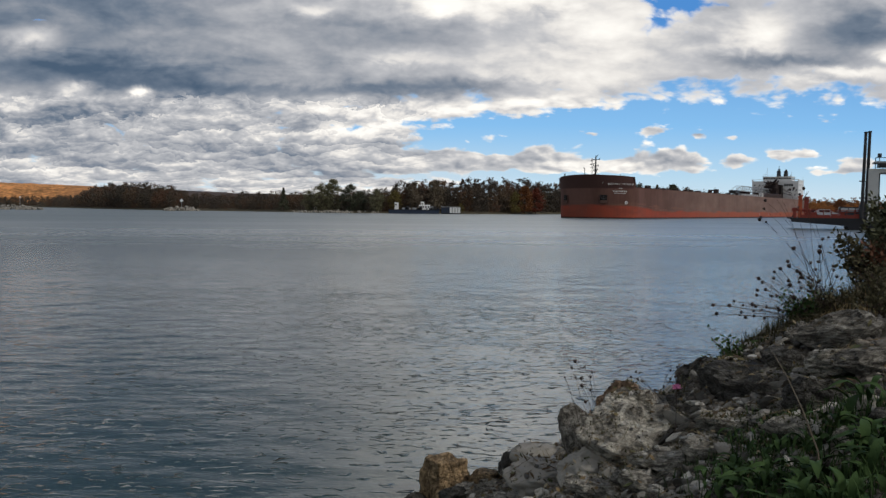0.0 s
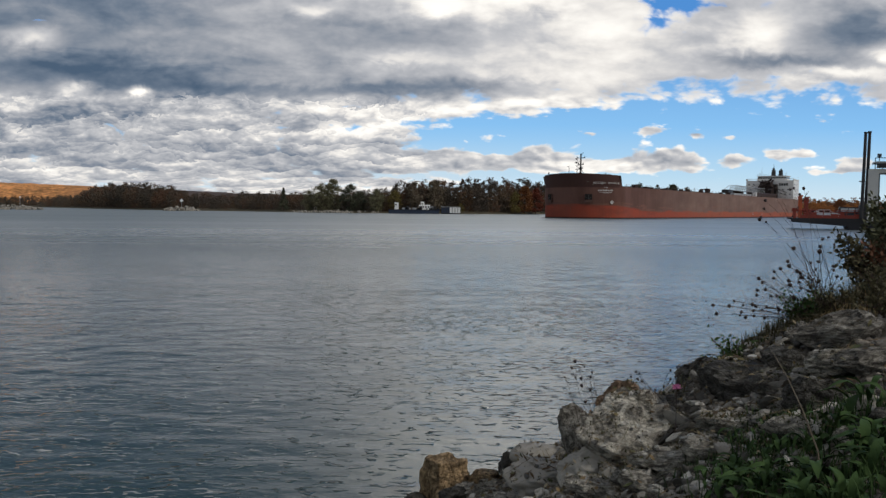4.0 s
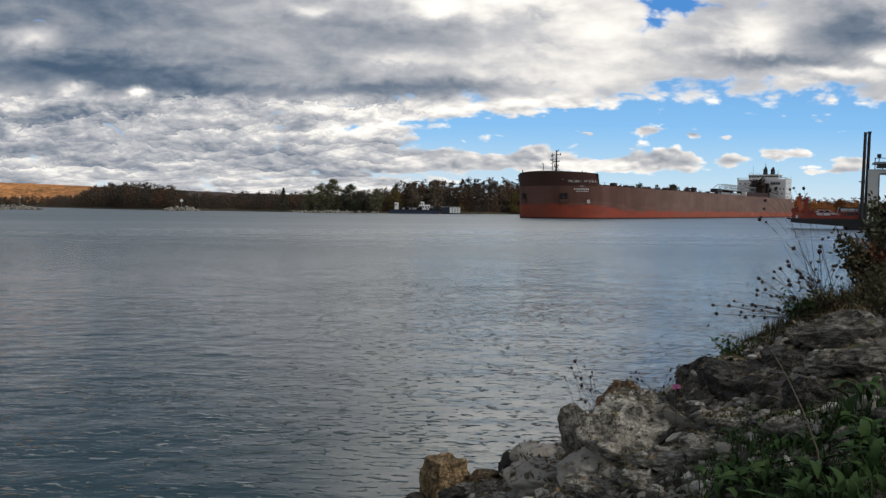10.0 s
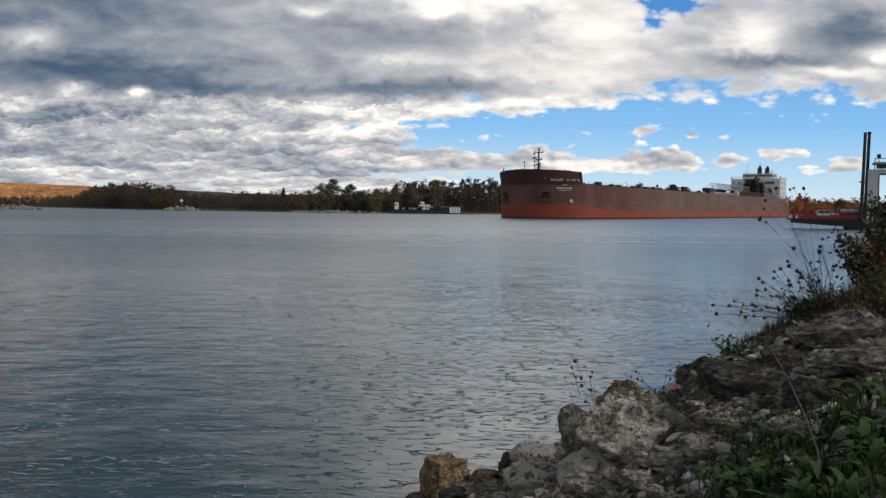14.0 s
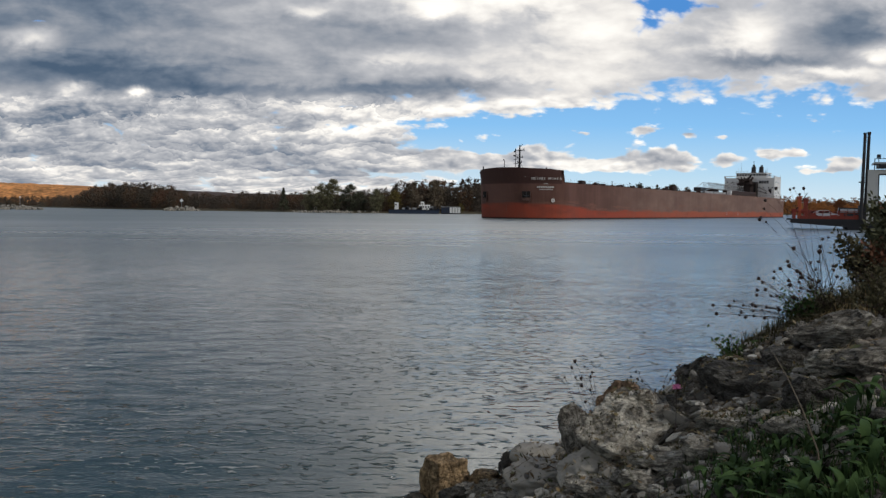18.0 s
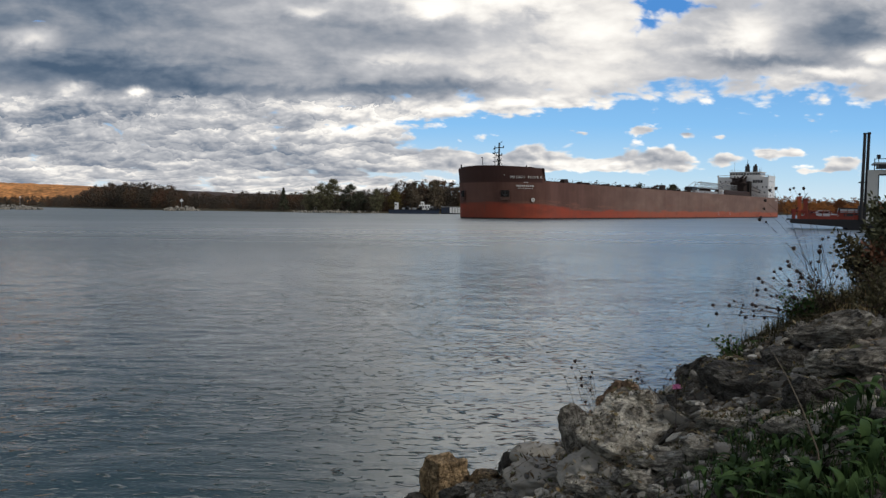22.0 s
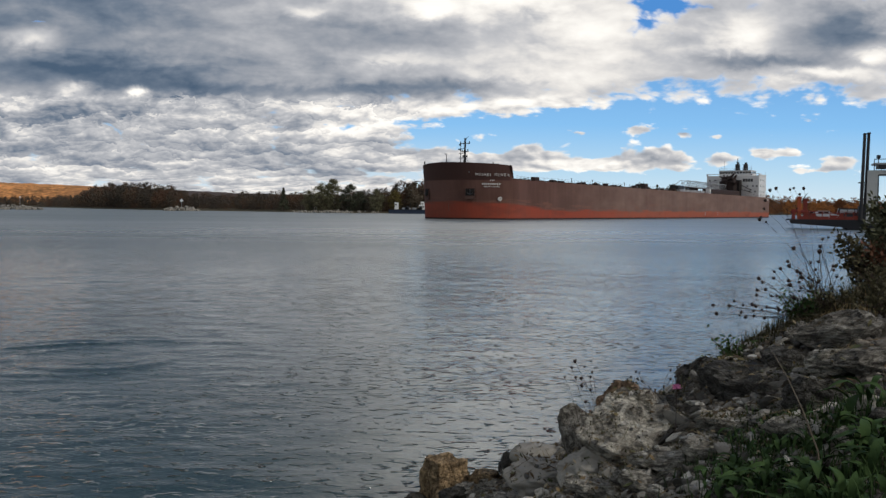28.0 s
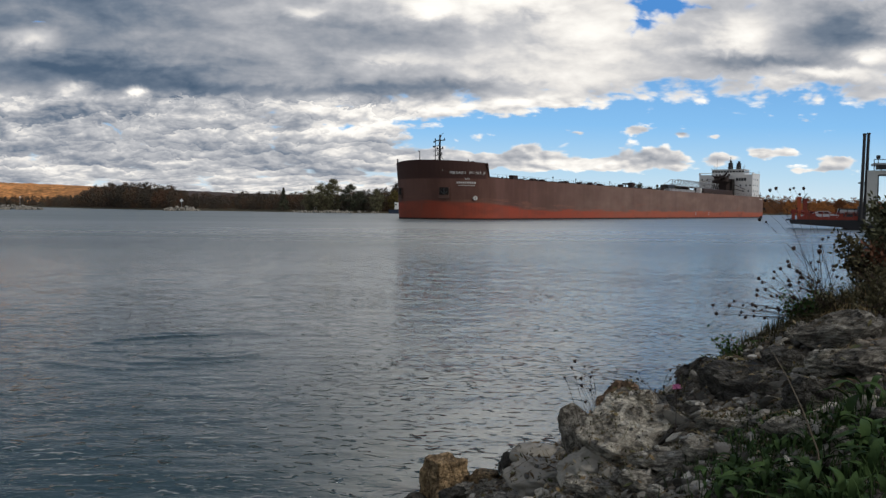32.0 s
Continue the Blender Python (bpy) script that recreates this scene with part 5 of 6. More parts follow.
DRAPE = [bpy.context.evaluated_depsgraph_get()]
make_chips()
make_litter()


# ---------------------------------------------------------------- plants of the near bank
def plant_material(name, dark, light, rough=0.7, per="island"):
    N = Nodes(name)
    co = N.coords()
    n = N.noise(co, 25.0, 3)
    col = N.mix(N.add(N.mul(N.math("FRACT", N.add(N.island(), N.random())), 0.65), N.mul(n, 0.35)), dark, light)
    return N.surface(col, rough, 0.0, N.bump(N.noise(co, 60.0, 3), 0.5, 0.004), 0.15)


M_STEM = plant_material("dry_brown_stem", (0.030, 0.022, 0.018), (0.085, 0.060, 0.045))
M_HEAD = plant_material("dry_seed_head", (0.022, 0.016, 0.016), (0.070, 0.050, 0.045))
M_STRAW = plant_material("dry_straw", (0.13, 0.085, 0.035), (0.34, 0.25, 0.12))
M_STALK = plant_material("dull_stalk", (0.09, 0.07, 0.05), (0.16, 0.13, 0.09))
M_GREEN = plant_material("green_leaf", (0.013, 0.030, 0.009), (0.062, 0.108, 0.032), 0.85)
M_OLIVE = plant_material("olive_leaf", (0.036, 0.040, 0.020), (0.105, 0.108, 0.060), 0.65)
M_DARKVEG = plant_material("dull_bank_growth", (0.032, 0.032, 0.016), (0.115, 0.100, 0.052))
M_RUST = plant_material("rust_leaf", (0.070, 0.030, 0.018), (0.17, 0.075, 0.040), 0.65)
M_PINK = plant_material("pink_petal", (0.36, 0.10, 0.22), (0.58, 0.24, 0.40), 0.6)


def curved(bm, p, q, r0, r1, lift, segs=5, sides=4, rng=None):
    """A thin stem from p to q that rises first and then leans over."""
    p, q = Vector(p), Vector(q)
    mid = Vector((p.x + (q.x - p.x) * 0.35, p.y + (q.y - p.y) * 0.35, p.z + (q.z - p.z) * 0.5 + lift))
    d = (q - p).normalized()
    u = d.orthogonal().normalized()
    w = d.cross(u)
    prev = None
    for k in range(segs + 1):
        t = k / segs
        c = p * (1 - t) ** 2 + mid * 2 * t * (1 - t) + q * t * t
        if rng is not None and 0 < k < segs:
            c += Vector(rng.normal(0, 0.006, 3))
        r = r0 + (r1 - r0) * t
        ring = [bm.verts.new(c + (u * math.cos(a) + w * math.sin(a)) * r) for a in (2 * math.pi * i / sides for i in range(sides))]
        if prev:
            for i in range(sides):
                bm.faces.new((prev[i], prev[(i + 1) % sides], ring[(i + 1) % sides], ring[i]))
        else:
            bm.faces.new(ring[::-1])
        prev = ring
    bm.faces.new(prev)


def seed_head(bm, c, size, axis, rng):
    """A dried umbel curled into a small ragged cup."""
    axis = Vector(axis).normalized()
    u = axis.orthogonal().normalized()
    w = axis.cross(u)
    rings = []
    for h, r in ((-0.55, 0.15), (-0.1, 0.52), (0.35, 0.60), (0.62, 0.34)):
        ring = []
        for k in range(7):
            t = 2 * math.pi * k / 7
            rr = r * rng.uniform(0.75, 1.2)
            ring.append(bm.verts.new(Vector(c) + (axis * (h + rng.uniform(-0.1, 0.1)) + (u * math.cos(t) + w * math.sin(t)) * rr) * size))
        rings.append(ring)
    for a, b in zip(rings, rings[1:]):
        for k in range(7):
            bm.faces.new((a[k], a[(k + 1) % 7], b[(k + 1) % 7], b[k]))
    bm.faces.new(rings[0][::-1])
    bm.faces.new(rings[-1])
    for k in range(5):
        t = rng.uniform(0, 6.283)
        tip = Vector(c) + (axis * rng.uniform(0.3, 1.0) + (u * math.cos(t) + w * math.sin(t)) * rng.uniform(0.5, 0.9)) * size
        rod(bm, Vector(c), tip, 0.06 * size, 0.03 * size, 3)


def weed(name, root, heads, size, label, rng, lift=0.12, stem=0.0045, fork=0.5):
    """A dry weed: a stem and a head part for every head."""
    plant = empty(name, pose(*root), label, "weed", "dry weeds")
    root = Vector(root)
    for h in heads:
        h = Vector(h) - root
        foot = Vector((rng.normal(0, 0.07), rng.normal(0, 0.07), -0.04))
        bm = bmesh.new()
        curved(bm, foot, h, stem, stem * 0.45, lift * rng.uniform(0.5, 1.3), 6, 4, rng)
        stalk = part("stem", bm, M_STEM, plant)
        if rng.random() < fork:
            t = h * 0.8 + foot * 0.2
            rod_part("twig", stalk, M_STEM, t, t + Vector((rng.normal(0, 0.06), rng.normal(0, 0.05), rng.uniform(0.02, 0.09))), stem * 0.45, stem * 0.2, 3)
        bm = bmesh.new()
        seed_head(bm, h, size * rng.uniform(0.75, 1.25), h - foot + Vector((0, 0, 0.2)), rng)
        part("seed_head", bm, M_HEAD, stalk)
    return plant


def grass_tuft(name, x, y, spread, height, count, material, label, rng, lean=(0, 0)):
    """One tuft of narrow bent blades, stuff that nobody counts."""
    V, Fc = [], []
    for _ in range(count):
        bx, by = x + rng.normal(0, spread), y + rng.normal(0, spread)
        bz = bank_z(bx, by) - 0.02
        h = height * rng.uniform(0.45, 1.15)
        t = rng.uniform(0, 6.283)
        dx, dy = math.cos(t) * h * rng.uniform(0.1, 0.6) + lean[0] * h, math.sin(t) * h * rng.uniform(0.1, 0.6) + lean[1] * h
        w = rng.uniform(0.003, 0.007)
        px, py = -math.sin(t) * w, math.cos(t) * w
        b = len(V)
        for s in (0.0, 0.4, 0.75):
            k = 1 - 0.6 * s
            cx, cy, cz = bx + dx * s * s, by + dy * s * s, bz + h * s
            V += [(cx - px * k, cy - py * k, cz), (cx + px * k, cy + py * k, cz)]
        V.append((bx + dx, by + dy, bz + h * 0.95))
        Fc += [(b, b + 1, b + 3, b + 2), (b + 2, b + 3, b + 5, b + 4), (b + 4, b + 5, b + 6)]
    return tagged(mesh_object(name, V, Fc, material), label, "grass", kind="stuff")


def leaf_blade(length, width, droop, rng, wavy=0.12):
    """A broad leaf along +x: verts, faces."""
    V, Fc = [], []
    n = 9
    for i in range(n):
        t = i / (n - 1)
        w = width * math.sin(math.pi * min(1.0, t * 0.93 + 0.05)) ** 0.8 * (0.5 + 0.6 * t)
        z = droop * (math.sin(t * 2.2) - 0.9 * t * t) * length
        wob = wavy * width * math.sin(t * 17 + rng.uniform(0, 1))
        V += [(t * length, -w, z + 0.35 * w + wob), (t * length, 0, z), (t * length, w, z + 0.35 * w - wob)]
    for i in range(n - 1):
        a = 3 * i
        Fc += [(a, a + 1, a + 4, a + 3), (a + 1, a + 2, a + 5, a + 4)]
    return V, Fc


def leafy_plant(name, x, y, leaves, length, width, material, label, rng, up=0.5):
    """A rosette of broad leaves, each a part."""
    base = Vector((x, y, bank_z(x, y)))
    plant = empty(name, pose(*base), label, "plant", "broad-leaved plants")
    kinds = []
    for _ in range(4):
        V, Fc = leaf_blade(length, width, rng.uniform(0.3, 0.6), rng)
        me = bpy.data.meshes.new("leaf")
        me.from_pydata(V, [], Fc)
        me.materials.append(material)
        me.polygons.foreach_set("use_smooth", np.ones(len(me.polygons), dtype=bool))
        kinds.append(me)
    for k in range(leaves):
        ob = new("leaf", kinds[k % 4])
        ob.parent = plant
        s = rng.uniform(0.55, 1.15)
        ob.matrix_basis = pose(rng.normal(0, 0.05), rng.normal(0, 0.05), rng.uniform(0, 0.05), rng.uniform(-25, 25), -rng.uniform(10, 70) * up * 1.4, rng.uniform(0, 360)) @ Matrix.Diagonal((s, s, s, 1))
    return plant


def shrub(name, x, y, height, spread, leaves, material, label, rng):
    """A twiggy shrub: limbs are parts, its small leaves one part."""
    base = Vector((x, y, bank_z(x, y)))
    bush = empty(name, pose(*base), label, "shrub", "bank shrubs")
    tips = []
    for _ in range(9):
        t = rng.uniform(0, 6.283)
        tip = Vector((math.cos(t) * spread * rng.uniform(0.2, 1.0), math.sin(t) * spread * rng.uniform(0.2, 1.0), height * rng.uniform(0.6, 1.0)))
        bm = bmesh.new()
        foot = Vector((rng.normal(0, 0.04), rng.normal(0, 0.04), -0.05))
        curved(bm, foot, tip, 0.008, 0.003, 0.1, 6, 5, rng)
        for _ in range(5):
            s = rng.uniform(0.35, 0.9)
            a = foot.lerp(tip, s) + Vector((0, 0, 0.1 * (1 - s)))
            b = a + Vector((rng.normal(0, 0.12), rng.normal(0, 0.12), rng.uniform(0.05, 0.22)))
            rod(bm, a, b, 0.003, 0.0015, 3)
            tips.append((a, b))
        tips.append((foot.lerp(tip, 0.4), tip))
        part("limb", bm, M_STEM, bush)
    V, Fc = [], []
    for _ in range(leaves):
        a, b = tips[rng.integers(len(tips))]
        c = a.lerp(b, rng.uniform(0.1, 1.05)) + Vector(rng.normal(0, 0.02, 3))
        d, e = Vector(rng.normal(0, 1, 3)).normalized(), Vector(rng.normal(0, 1, 3)).normalized()
        big = 1.5 if height > 0.4 else 1.0
        l, w = big * rng.uniform(0.025, 0.06), big * rng.uniform(0.007, 0.015)
        side = d.cross(e).normalized() * w
        k = len(V)
        V += [tuple(c), tuple(c + d * l * 0.5 + side), tuple(c + d * l), tuple(c + d * l * 0.5 - side)]
        Fc.append((k, k + 1, k + 2, k + 3))
    mesh_object("foliage", V, Fc, material, bush)
    return bush


def make_plants():
    rng = np.random.default_rng(8)
    weed("dry_weed", (3.72, 8.3, bank_z(3.72, 8.3)), LOW_HEADS, 0.026, "dry brown wild carrot leaning over the water", rng, 0.0)
    weed("dry_weed", (3.9, 8.45, bank_z(3.9, 8.45)), MID_HEADS, 0.032, "dry brown wild carrot with curled seed heads", rng, 0.1)
    weed("dry_weed", (3.82, 8.4, bank_z(3.82, 8.4)), TALL_HEADS, 0.024, "tall thin dry weed with dark seed heads", rng, 0.25, 0.0022, 0.0)
    weed("dry_weed", (1.32, 6.8, bank_z(1.32, 6.8)), SHORE_HEADS, 0.020, "small dry weed with dark heads beside a boulder", rng, 0.05, 0.003)
    weed("dry_weed", (1.95, 7.3, bank_z(1.95, 7.3)), STONE_HEADS, 0.017, "thin dry weeds among the bank stones", rng, 0.05, 0.0025)
    # a thistle-like flower
    x, y, z = FLOWER
    flower = empty("pink_flower", pose(x, y, bank_z(x, y)), "small pink knapweed flower on a thin stem", "flower")
    top = z - bank_z(x, y)
    rod_part("stem", flower, M_STEM, (0, 0, -0.03), (0, 0, top), 0.003, 0.002, 4)
    bm = bmesh.new()
    for k in range(26):
        t, e = rng.uniform(0, 6.283), rng.uniform(0.1, 1.3)
        d = Vector((math.cos(t) * math.cos(e), math.sin(t) * math.cos(e), math.sin(e)))
        rod(bm, Vector((0, 0, top)), Vector((0, 0, top)) + d * rng.uniform(0.025, 0.04), 0.003, 0.005, 3)
    part("blossom", bm, M_PINK, flower, "pink petals")
    # a long dry stalk leaning across the stones
    bm = bmesh.new()
    for a, b, r in zip(STALK, STALK[1:], (0.0022, 0.0028, 0.0034)):
        rod(bm, a, b, r, r + 0.0005, 5)
    low = Vector(STALK[-1])
    rod(bm, low, Vector((low.x - 0.03, low.y - 0.12, bank_z(low.x, low.y - 0.12) - 0.02)), 0.004, 0.0045, 5)
    stalk = part("dry_stalk", bm, M_STALK, None)
    tagged(stalk, "long bare straw-coloured stalk leaning over the stones", "stalk")
    # shrubs on the crest
    for x, y, h, sp, n, mat, words in (
            (4.16, 8.3, 0.60, 0.22, 560, M_DARKVEG, "grey-green leafy shrub on the bank crest"),
            (4.40, 8.15, 0.50, 0.28, 700, M_RUST, "rust-leaved low shrub on the bank crest"),
            (4.55, 8.7, 0.75, 0.26, 900, M_OLIVE, "olive leafy shrub on the bank crest"),
            (1.36, 6.78, 0.14, 0.10, 260, M_RUST, "rusty dry weed tuft beside a boulder"),
            (4.6, 8.45, 0.92, 0.34, 2000, M_OLIVE, "grey-green leafy shrub on the bank crest"),
            (4.75, 8.8, 1.04, 0.42, 2200, M_OLIVE, "olive leafy shrub on the bank crest"),
            (4.75, 8.2, 0.72, 0.28, 1000, M_RUST, "rust-leaved low shrub on the bank crest"),
            (5.3, 9.2, 1.05, 0.45, 1500, M_OLIVE, "olive leafy shrub on the bank crest"),
            (3.55, 7.5, 0.14, 0.20, 350, M_DARKVEG, "low dull brown-green growth on the bank"),
            (4.15, 7.7, 0.26, 0.26, 700, M_DARKVEG, "low dull brown-green growth on the bank"),
            (3.95, 7.35, 0.24, 0.30, 800, M_DARKVEG, "low dull brown-green growth on the bank"),
            (3.62, 6.75, 0.20, 0.26, 700, M_DARKVEG, "low dull brown-green growth on the bank"),
            (3.35, 7.75, 0.16, 0.22, 420, M_GREEN, "low dark green growth among the bank stones"),
            (2.55, 7.2, 0.14, 0.16, 260, M_GREEN, "low dark green growth among the bank stones"),
            (4.7, 9.1, 0.45, 0.3, 500, M_RUST, "rust-leaved low shrub on the bank crest")):
        shrub("shrub", x, y, h, sp, n, mat, words, rng)
    for x, y, sp, h, n, mat, words in (
            (4.1, 8.1, 0.30, 0.28, 420, M_OLIVE, "olive grass on the bank crest"),
            (3.7, 8.2, 0.22, 0.22, 300, M_OLIVE, "olive grass on the bank crest"),
            (4.7, 8.0, 0.40, 0.30, 500, M_OLIVE, "olive grass on the bank crest"),
            (3.3, 8.3, 0.22, 0.16, 200, M_OLIVE, "thin grass between stones"),
            (3.95, 7.8, 0.18, 0.22, 140, M_STRAW, "dry straw grass"),
            (3.3, 7.6, 0.24, 0.20, 252, M_DARKVEG, "olive grass over the bank stones"),
            (3.7, 7.7, 0.28, 0.24, 312, M_DARKVEG, "olive grass over the bank stones"),
            (4.2, 7.6, 0.30, 0.26, 312, M_DARKVEG, "olive grass over the bank stones"),
            (3.0, 7.9, 0.20, 0.18, 180, M_DARKVEG, "olive grass over the bank stones"),
            (3.6, 7.3, 0.22, 0.16, 160, M_STRAW, "dry straw grass over the bank stones"),
            (1.2, 7.1, 0.10, 0.20, 120, M_STRAW, "dry straw grass at the boulder"),
            (1.5, 6.9, 0.16, 0.10, 120, M_STRAW, "dry straw grass behind the boulder"),
            (-0.15, 8.0, 0.12, 0.14, 160, M_STRAW, "dry reed stubble at the water"),
            (0.95, 7.75, 0.10, 0.12, 60, M_STRAW, "dry straw grass at the water"),
            (1.9, 4.6, 0.28, 0.12, 160, M_GREEN, "green grass between the stones"),
            (1.75, 5.3, 0.20, 0.10, 120, M_GREEN, "green grass between the stones"),
            (2.2, 7.0, 0.25, 0.10, 120, M_OLIVE, "thin grass between stones")):
        grass_tuft("grass_tuft", x, y, sp, h, n, mat, words, rng)
    # sparse tufts and seedlings in the gaps
    for k in range(26):
        y = rng.uniform(4.6, 8.6)
        x = bank_edge(y) + rng.uniform(0.6, 3.0)
        grass_tuft("grass_tuft", x, y, 0.10, rng.uniform(0.06, 0.14), 55, (M_OLIVE, M_STRAW, M_GREEN)[k % 3], ("olive", "dry straw", "green")[k % 3] + " grass between the bank stones", rng)
    # broad leaves near the camera
    for k in range(30):
        y = rng.uniform(2.95, 4.3)
        x = y * rng.uniform(0.33, 0.56)
        if k > 22:
            y = rng.uniform(4.2, 5.4)
            x = y * rng.uniform(0.35, 0.43)
        ln = rng.uniform(0.12, 0.20) if y < 4.2 else rng.uniform(0.08, 0.12)
        leafy_plant("broad_leaved_plant", x, y, 12, ln, ln * rng.uniform(0.11, 0.17), M_GREEN, "low dark green broad-leaved weed on the bank", rng)
    for k in range(16):
        y = rng.uniform(3.3, 4.5)
        x = y * rng.uniform(0.34, 0.44)
        ln = rng.uniform(0.08, 0.13)
        leafy_plant("broad_leaved_plant", x, y, 11, ln, ln * rng.uniform(0.13, 0.2), M_GREEN, "low dark green broad-leaved weed on the bank", rng, 0.6)
    for k in range(22):
        y = rng.uniform(2.9, 3.75)
        x = y * rng.uniform(0.33, 0.56)
        ln = rng.uniform(0.10, 0.18)
        leafy_plant("broad_leaved_plant", x, y, 12, ln, ln * rng.uniform(0.13, 0.19), M_GREEN, "low dark green broad-leaved weed on the bank", rng, 0.7)
    for k in range(16):
        y = rng.uniform(3.0, 5.0)
        grass_tuft("grass_tuft", y * rng.uniform(0.36, 0.54), y, 0.16, 0.16, 110, M_GREEN, "green grass between the stones", rng)


make_plants()


# ---------------------------------------------------------------- car ferry at the landing
M_FERRY_RED = paint("ferry_red_paint", (0.27, 0.042, 0.026), 0.6, wear=0.35)
M_FERRY_ORANGE = paint("ferry_orange_paint", (0.48, 0.10, 0.035), 0.6, wear=0.3)
M_FERRY_HULL = paint("ferry_black_hull", (0.020, 0.020, 0.024), 0.6, wear=0.3)
M_FERRY_WHITE = paint("ferry_grey_white_paint", (0.60, 0.60, 0.58), 0.55, wear=0.2, scale=0.5, grime=(0.25, 0.22, 0.19))
M_TYRE = paint("tyre_rubber", (0.018, 0.018, 0.018), 0.9)
M_SILVER = paint("silver_car_paint", (0.62, 0.64, 0.66), 0.3, 0.3, wear=0.05)
M_DARKCAR = paint("dark_car_paint", (0.030, 0.034, 0.040), 0.3, wear=0.05)
M_REDCAR = paint("red_car_paint", (0.22, 0.03, 0.025), 0.3, wear=0.05)
# opaque panes; the bright sky seen through them is painted as a pale colour
M_SKY_PAINTED_GLASS = paint("sky_painted_window_glass", (0.50, 0.54, 0.58), 0.08, wear=0.05, spec=0.7)
FERRY_POSE = pose(63.7, 150.1, 0, 0, 0, -22)
DECK_H = 1.85


def make_ferry():
    f = empty("car_ferry", FERRY_POSE, "red-railed open-deck car ferry with a pale pilothouse tower", "ferry")
    # hull with a raked end
    verts = []
    for y in (-6.0, 6.0):
        verts += [(8.2, y, -1.0), (46, y, -1.0), (46, y, DECK_H), (-1.2, y, DECK_H), (-1.2, y, 1.15), (7.6, y, 0.55)]
    faces = [(0, 1, 2, 3, 4, 5), (11, 10, 9, 8, 7, 6)] + [(i, i + 6, (i + 1) % 6 + 6, (i + 1) % 6) for i in range(6)]
    mesh_object("hull", verts, faces, M_FERRY_HULL, f, "black steel hull with raked end")
    box_part("rubbing_strake", f, M_FERRY_HULL, (-1.3, 46, -6.12, -6.002, DECK_H - 0.55, DECK_H + 0.02))
    # solid red bulwark panels, posts and rails on both sides
    for y in (-5.9, 5.9):
        for k in range(8):
            x = 0.2 + 1.2 * k
            box_part("bulwark_panel", f, M_FERRY_RED, (x, x + 1.1, y - 0.05, y + 0.05, DECK_H, DECK_H + 0.55 + 0.2 * (k % 3 == 1)))
            rod_part("rail_post", f, M_FERRY_RED, (x, y, DECK_H), (x, y, DECK_H + 1.35), 0.07, 0.07, 6)
        for z in (1.05, 1.35):
            rod_part("rail", f, M_FERRY_RED, (0.2, y, DECK_H + z), (9.6, y, DECK_H + z), 0.05, 0.05, 6)
    # ramp gate frame: tall red posts with winches
    for x, h, mat in ((-0.7, 1.5, M_FERRY_RED), (0.2, 3.7, M_FERRY_ORANGE), (1.2, 3.4, M_FERRY_RED)):
        for y in (-5.6, 5.6):
            post = box_part("gate_post", f, mat, (x - 0.22, x + 0.22, y - 0.25, y + 0.25, DECK_H, DECK_H + h), "orange-red ramp gate post", 0.03)
            box_part("post_cap", post, mat, (x - 0.34, x + 0.34, y - 0.34, y + 0.34, DECK_H + h, DECK_H + h + 0.25))
            rod_part("winch_drum", post, M_FERRY_RED, (x - 0.4, y, DECK_H + 1.4), (x + 0.4, y, DECK_H + 1.4), 0.26, 0.26, 8)
    for z in (0.7, 1.3):
        rod_part("gate_bar", f, M_FERRY_ORANGE, (-0.4, -5.6, DECK_H + z), (-0.4, 5.6, DECK_H + z), 0.08, 0.08, 6)
    for y in (-5.4, 5.4):
        rod_part("ramp_chain", f, M_FERRY_HULL, (-1.1, y, DECK_H + 0.1), (1.4, y, DECK_H + 4.6), 0.05, 0.05, 4)
    box_part("ramp_apron", f, M_FERRY_HULL, (-1.9, -1.2, -4.6, 4.6, DECK_H - 0.18, DECK_H + 0.05))
    for x, h in ((2.1, 1.4), (6.4, 1.5)):
        box_part("deck_box", f, M_FERRY_RED, (x, x + 0.7, -5.6, -5.1, DECK_H, DECK_H + h * 0.75), "", 0.03)
    # the pale pilothouse tower with a tall doorway straight through
    for x0, x1, z0, z1 in ((10.45, 12.2, DECK_H - 0.6, 10.2), (13.95, 18.6, DECK_H - 0.6, 10.2), (12.2, 13.95, 9.35, 10.2), (12.2, 13.95, DECK_H - 0.6, 3.3)):
        box_part("tower_wall", f, M_FERRY_WHITE, (x0, x1, -6.3, -3.3, z0, z1), "pale grey plated tower wall")
    bm = bmesh.new()
    box(bm, 12.05, 12.21, -6.36, -6.29, 3.3, 9.4)
    box(bm, 12.21, 14.05, -6.36, -6.29, 9.34, 9.52)
    part("doorway_trim", bm, M_FERRY_HULL, f)
    box_part("tower_roof", f, M_FERRY_HULL, (12.0, 19.5, -7.0, -2.6, 10.5, 11.1), "dark flat tower roof")
    box_part("roof_slab", f, M_STEEL_GREY, (11.3, 19.5, -7.0, -2.6, 11.102, 11.4))
    for x in (11.4, 12.5, 13.6, 14.7, 15.8):
        rod_part("roof_post", f, M_FERRY_HULL, (x, -6.8, 10.15), (x, -6.8, 12.0 if x < 12 else 10.6), 0.07, 0.07, 5)
    rod_part("roof_rail", f, M_FERRY_HULL, (11.4, -6.8, 12.0), (19.0, -6.8, 12.0), 0.06, 0.06, 5)
    lamp = rod_part("lamp_post", f, M_FERRY_HULL, (12.0, -6.6, 11.3), (12.0, -6.6, 12.2), 0.06, 0.06, 5)
    box_part("floodlight", lamp, M_FERRY_HULL, (11.7, 12.3, -6.8, -6.4, 12.1, 12.7), "", 0.05)
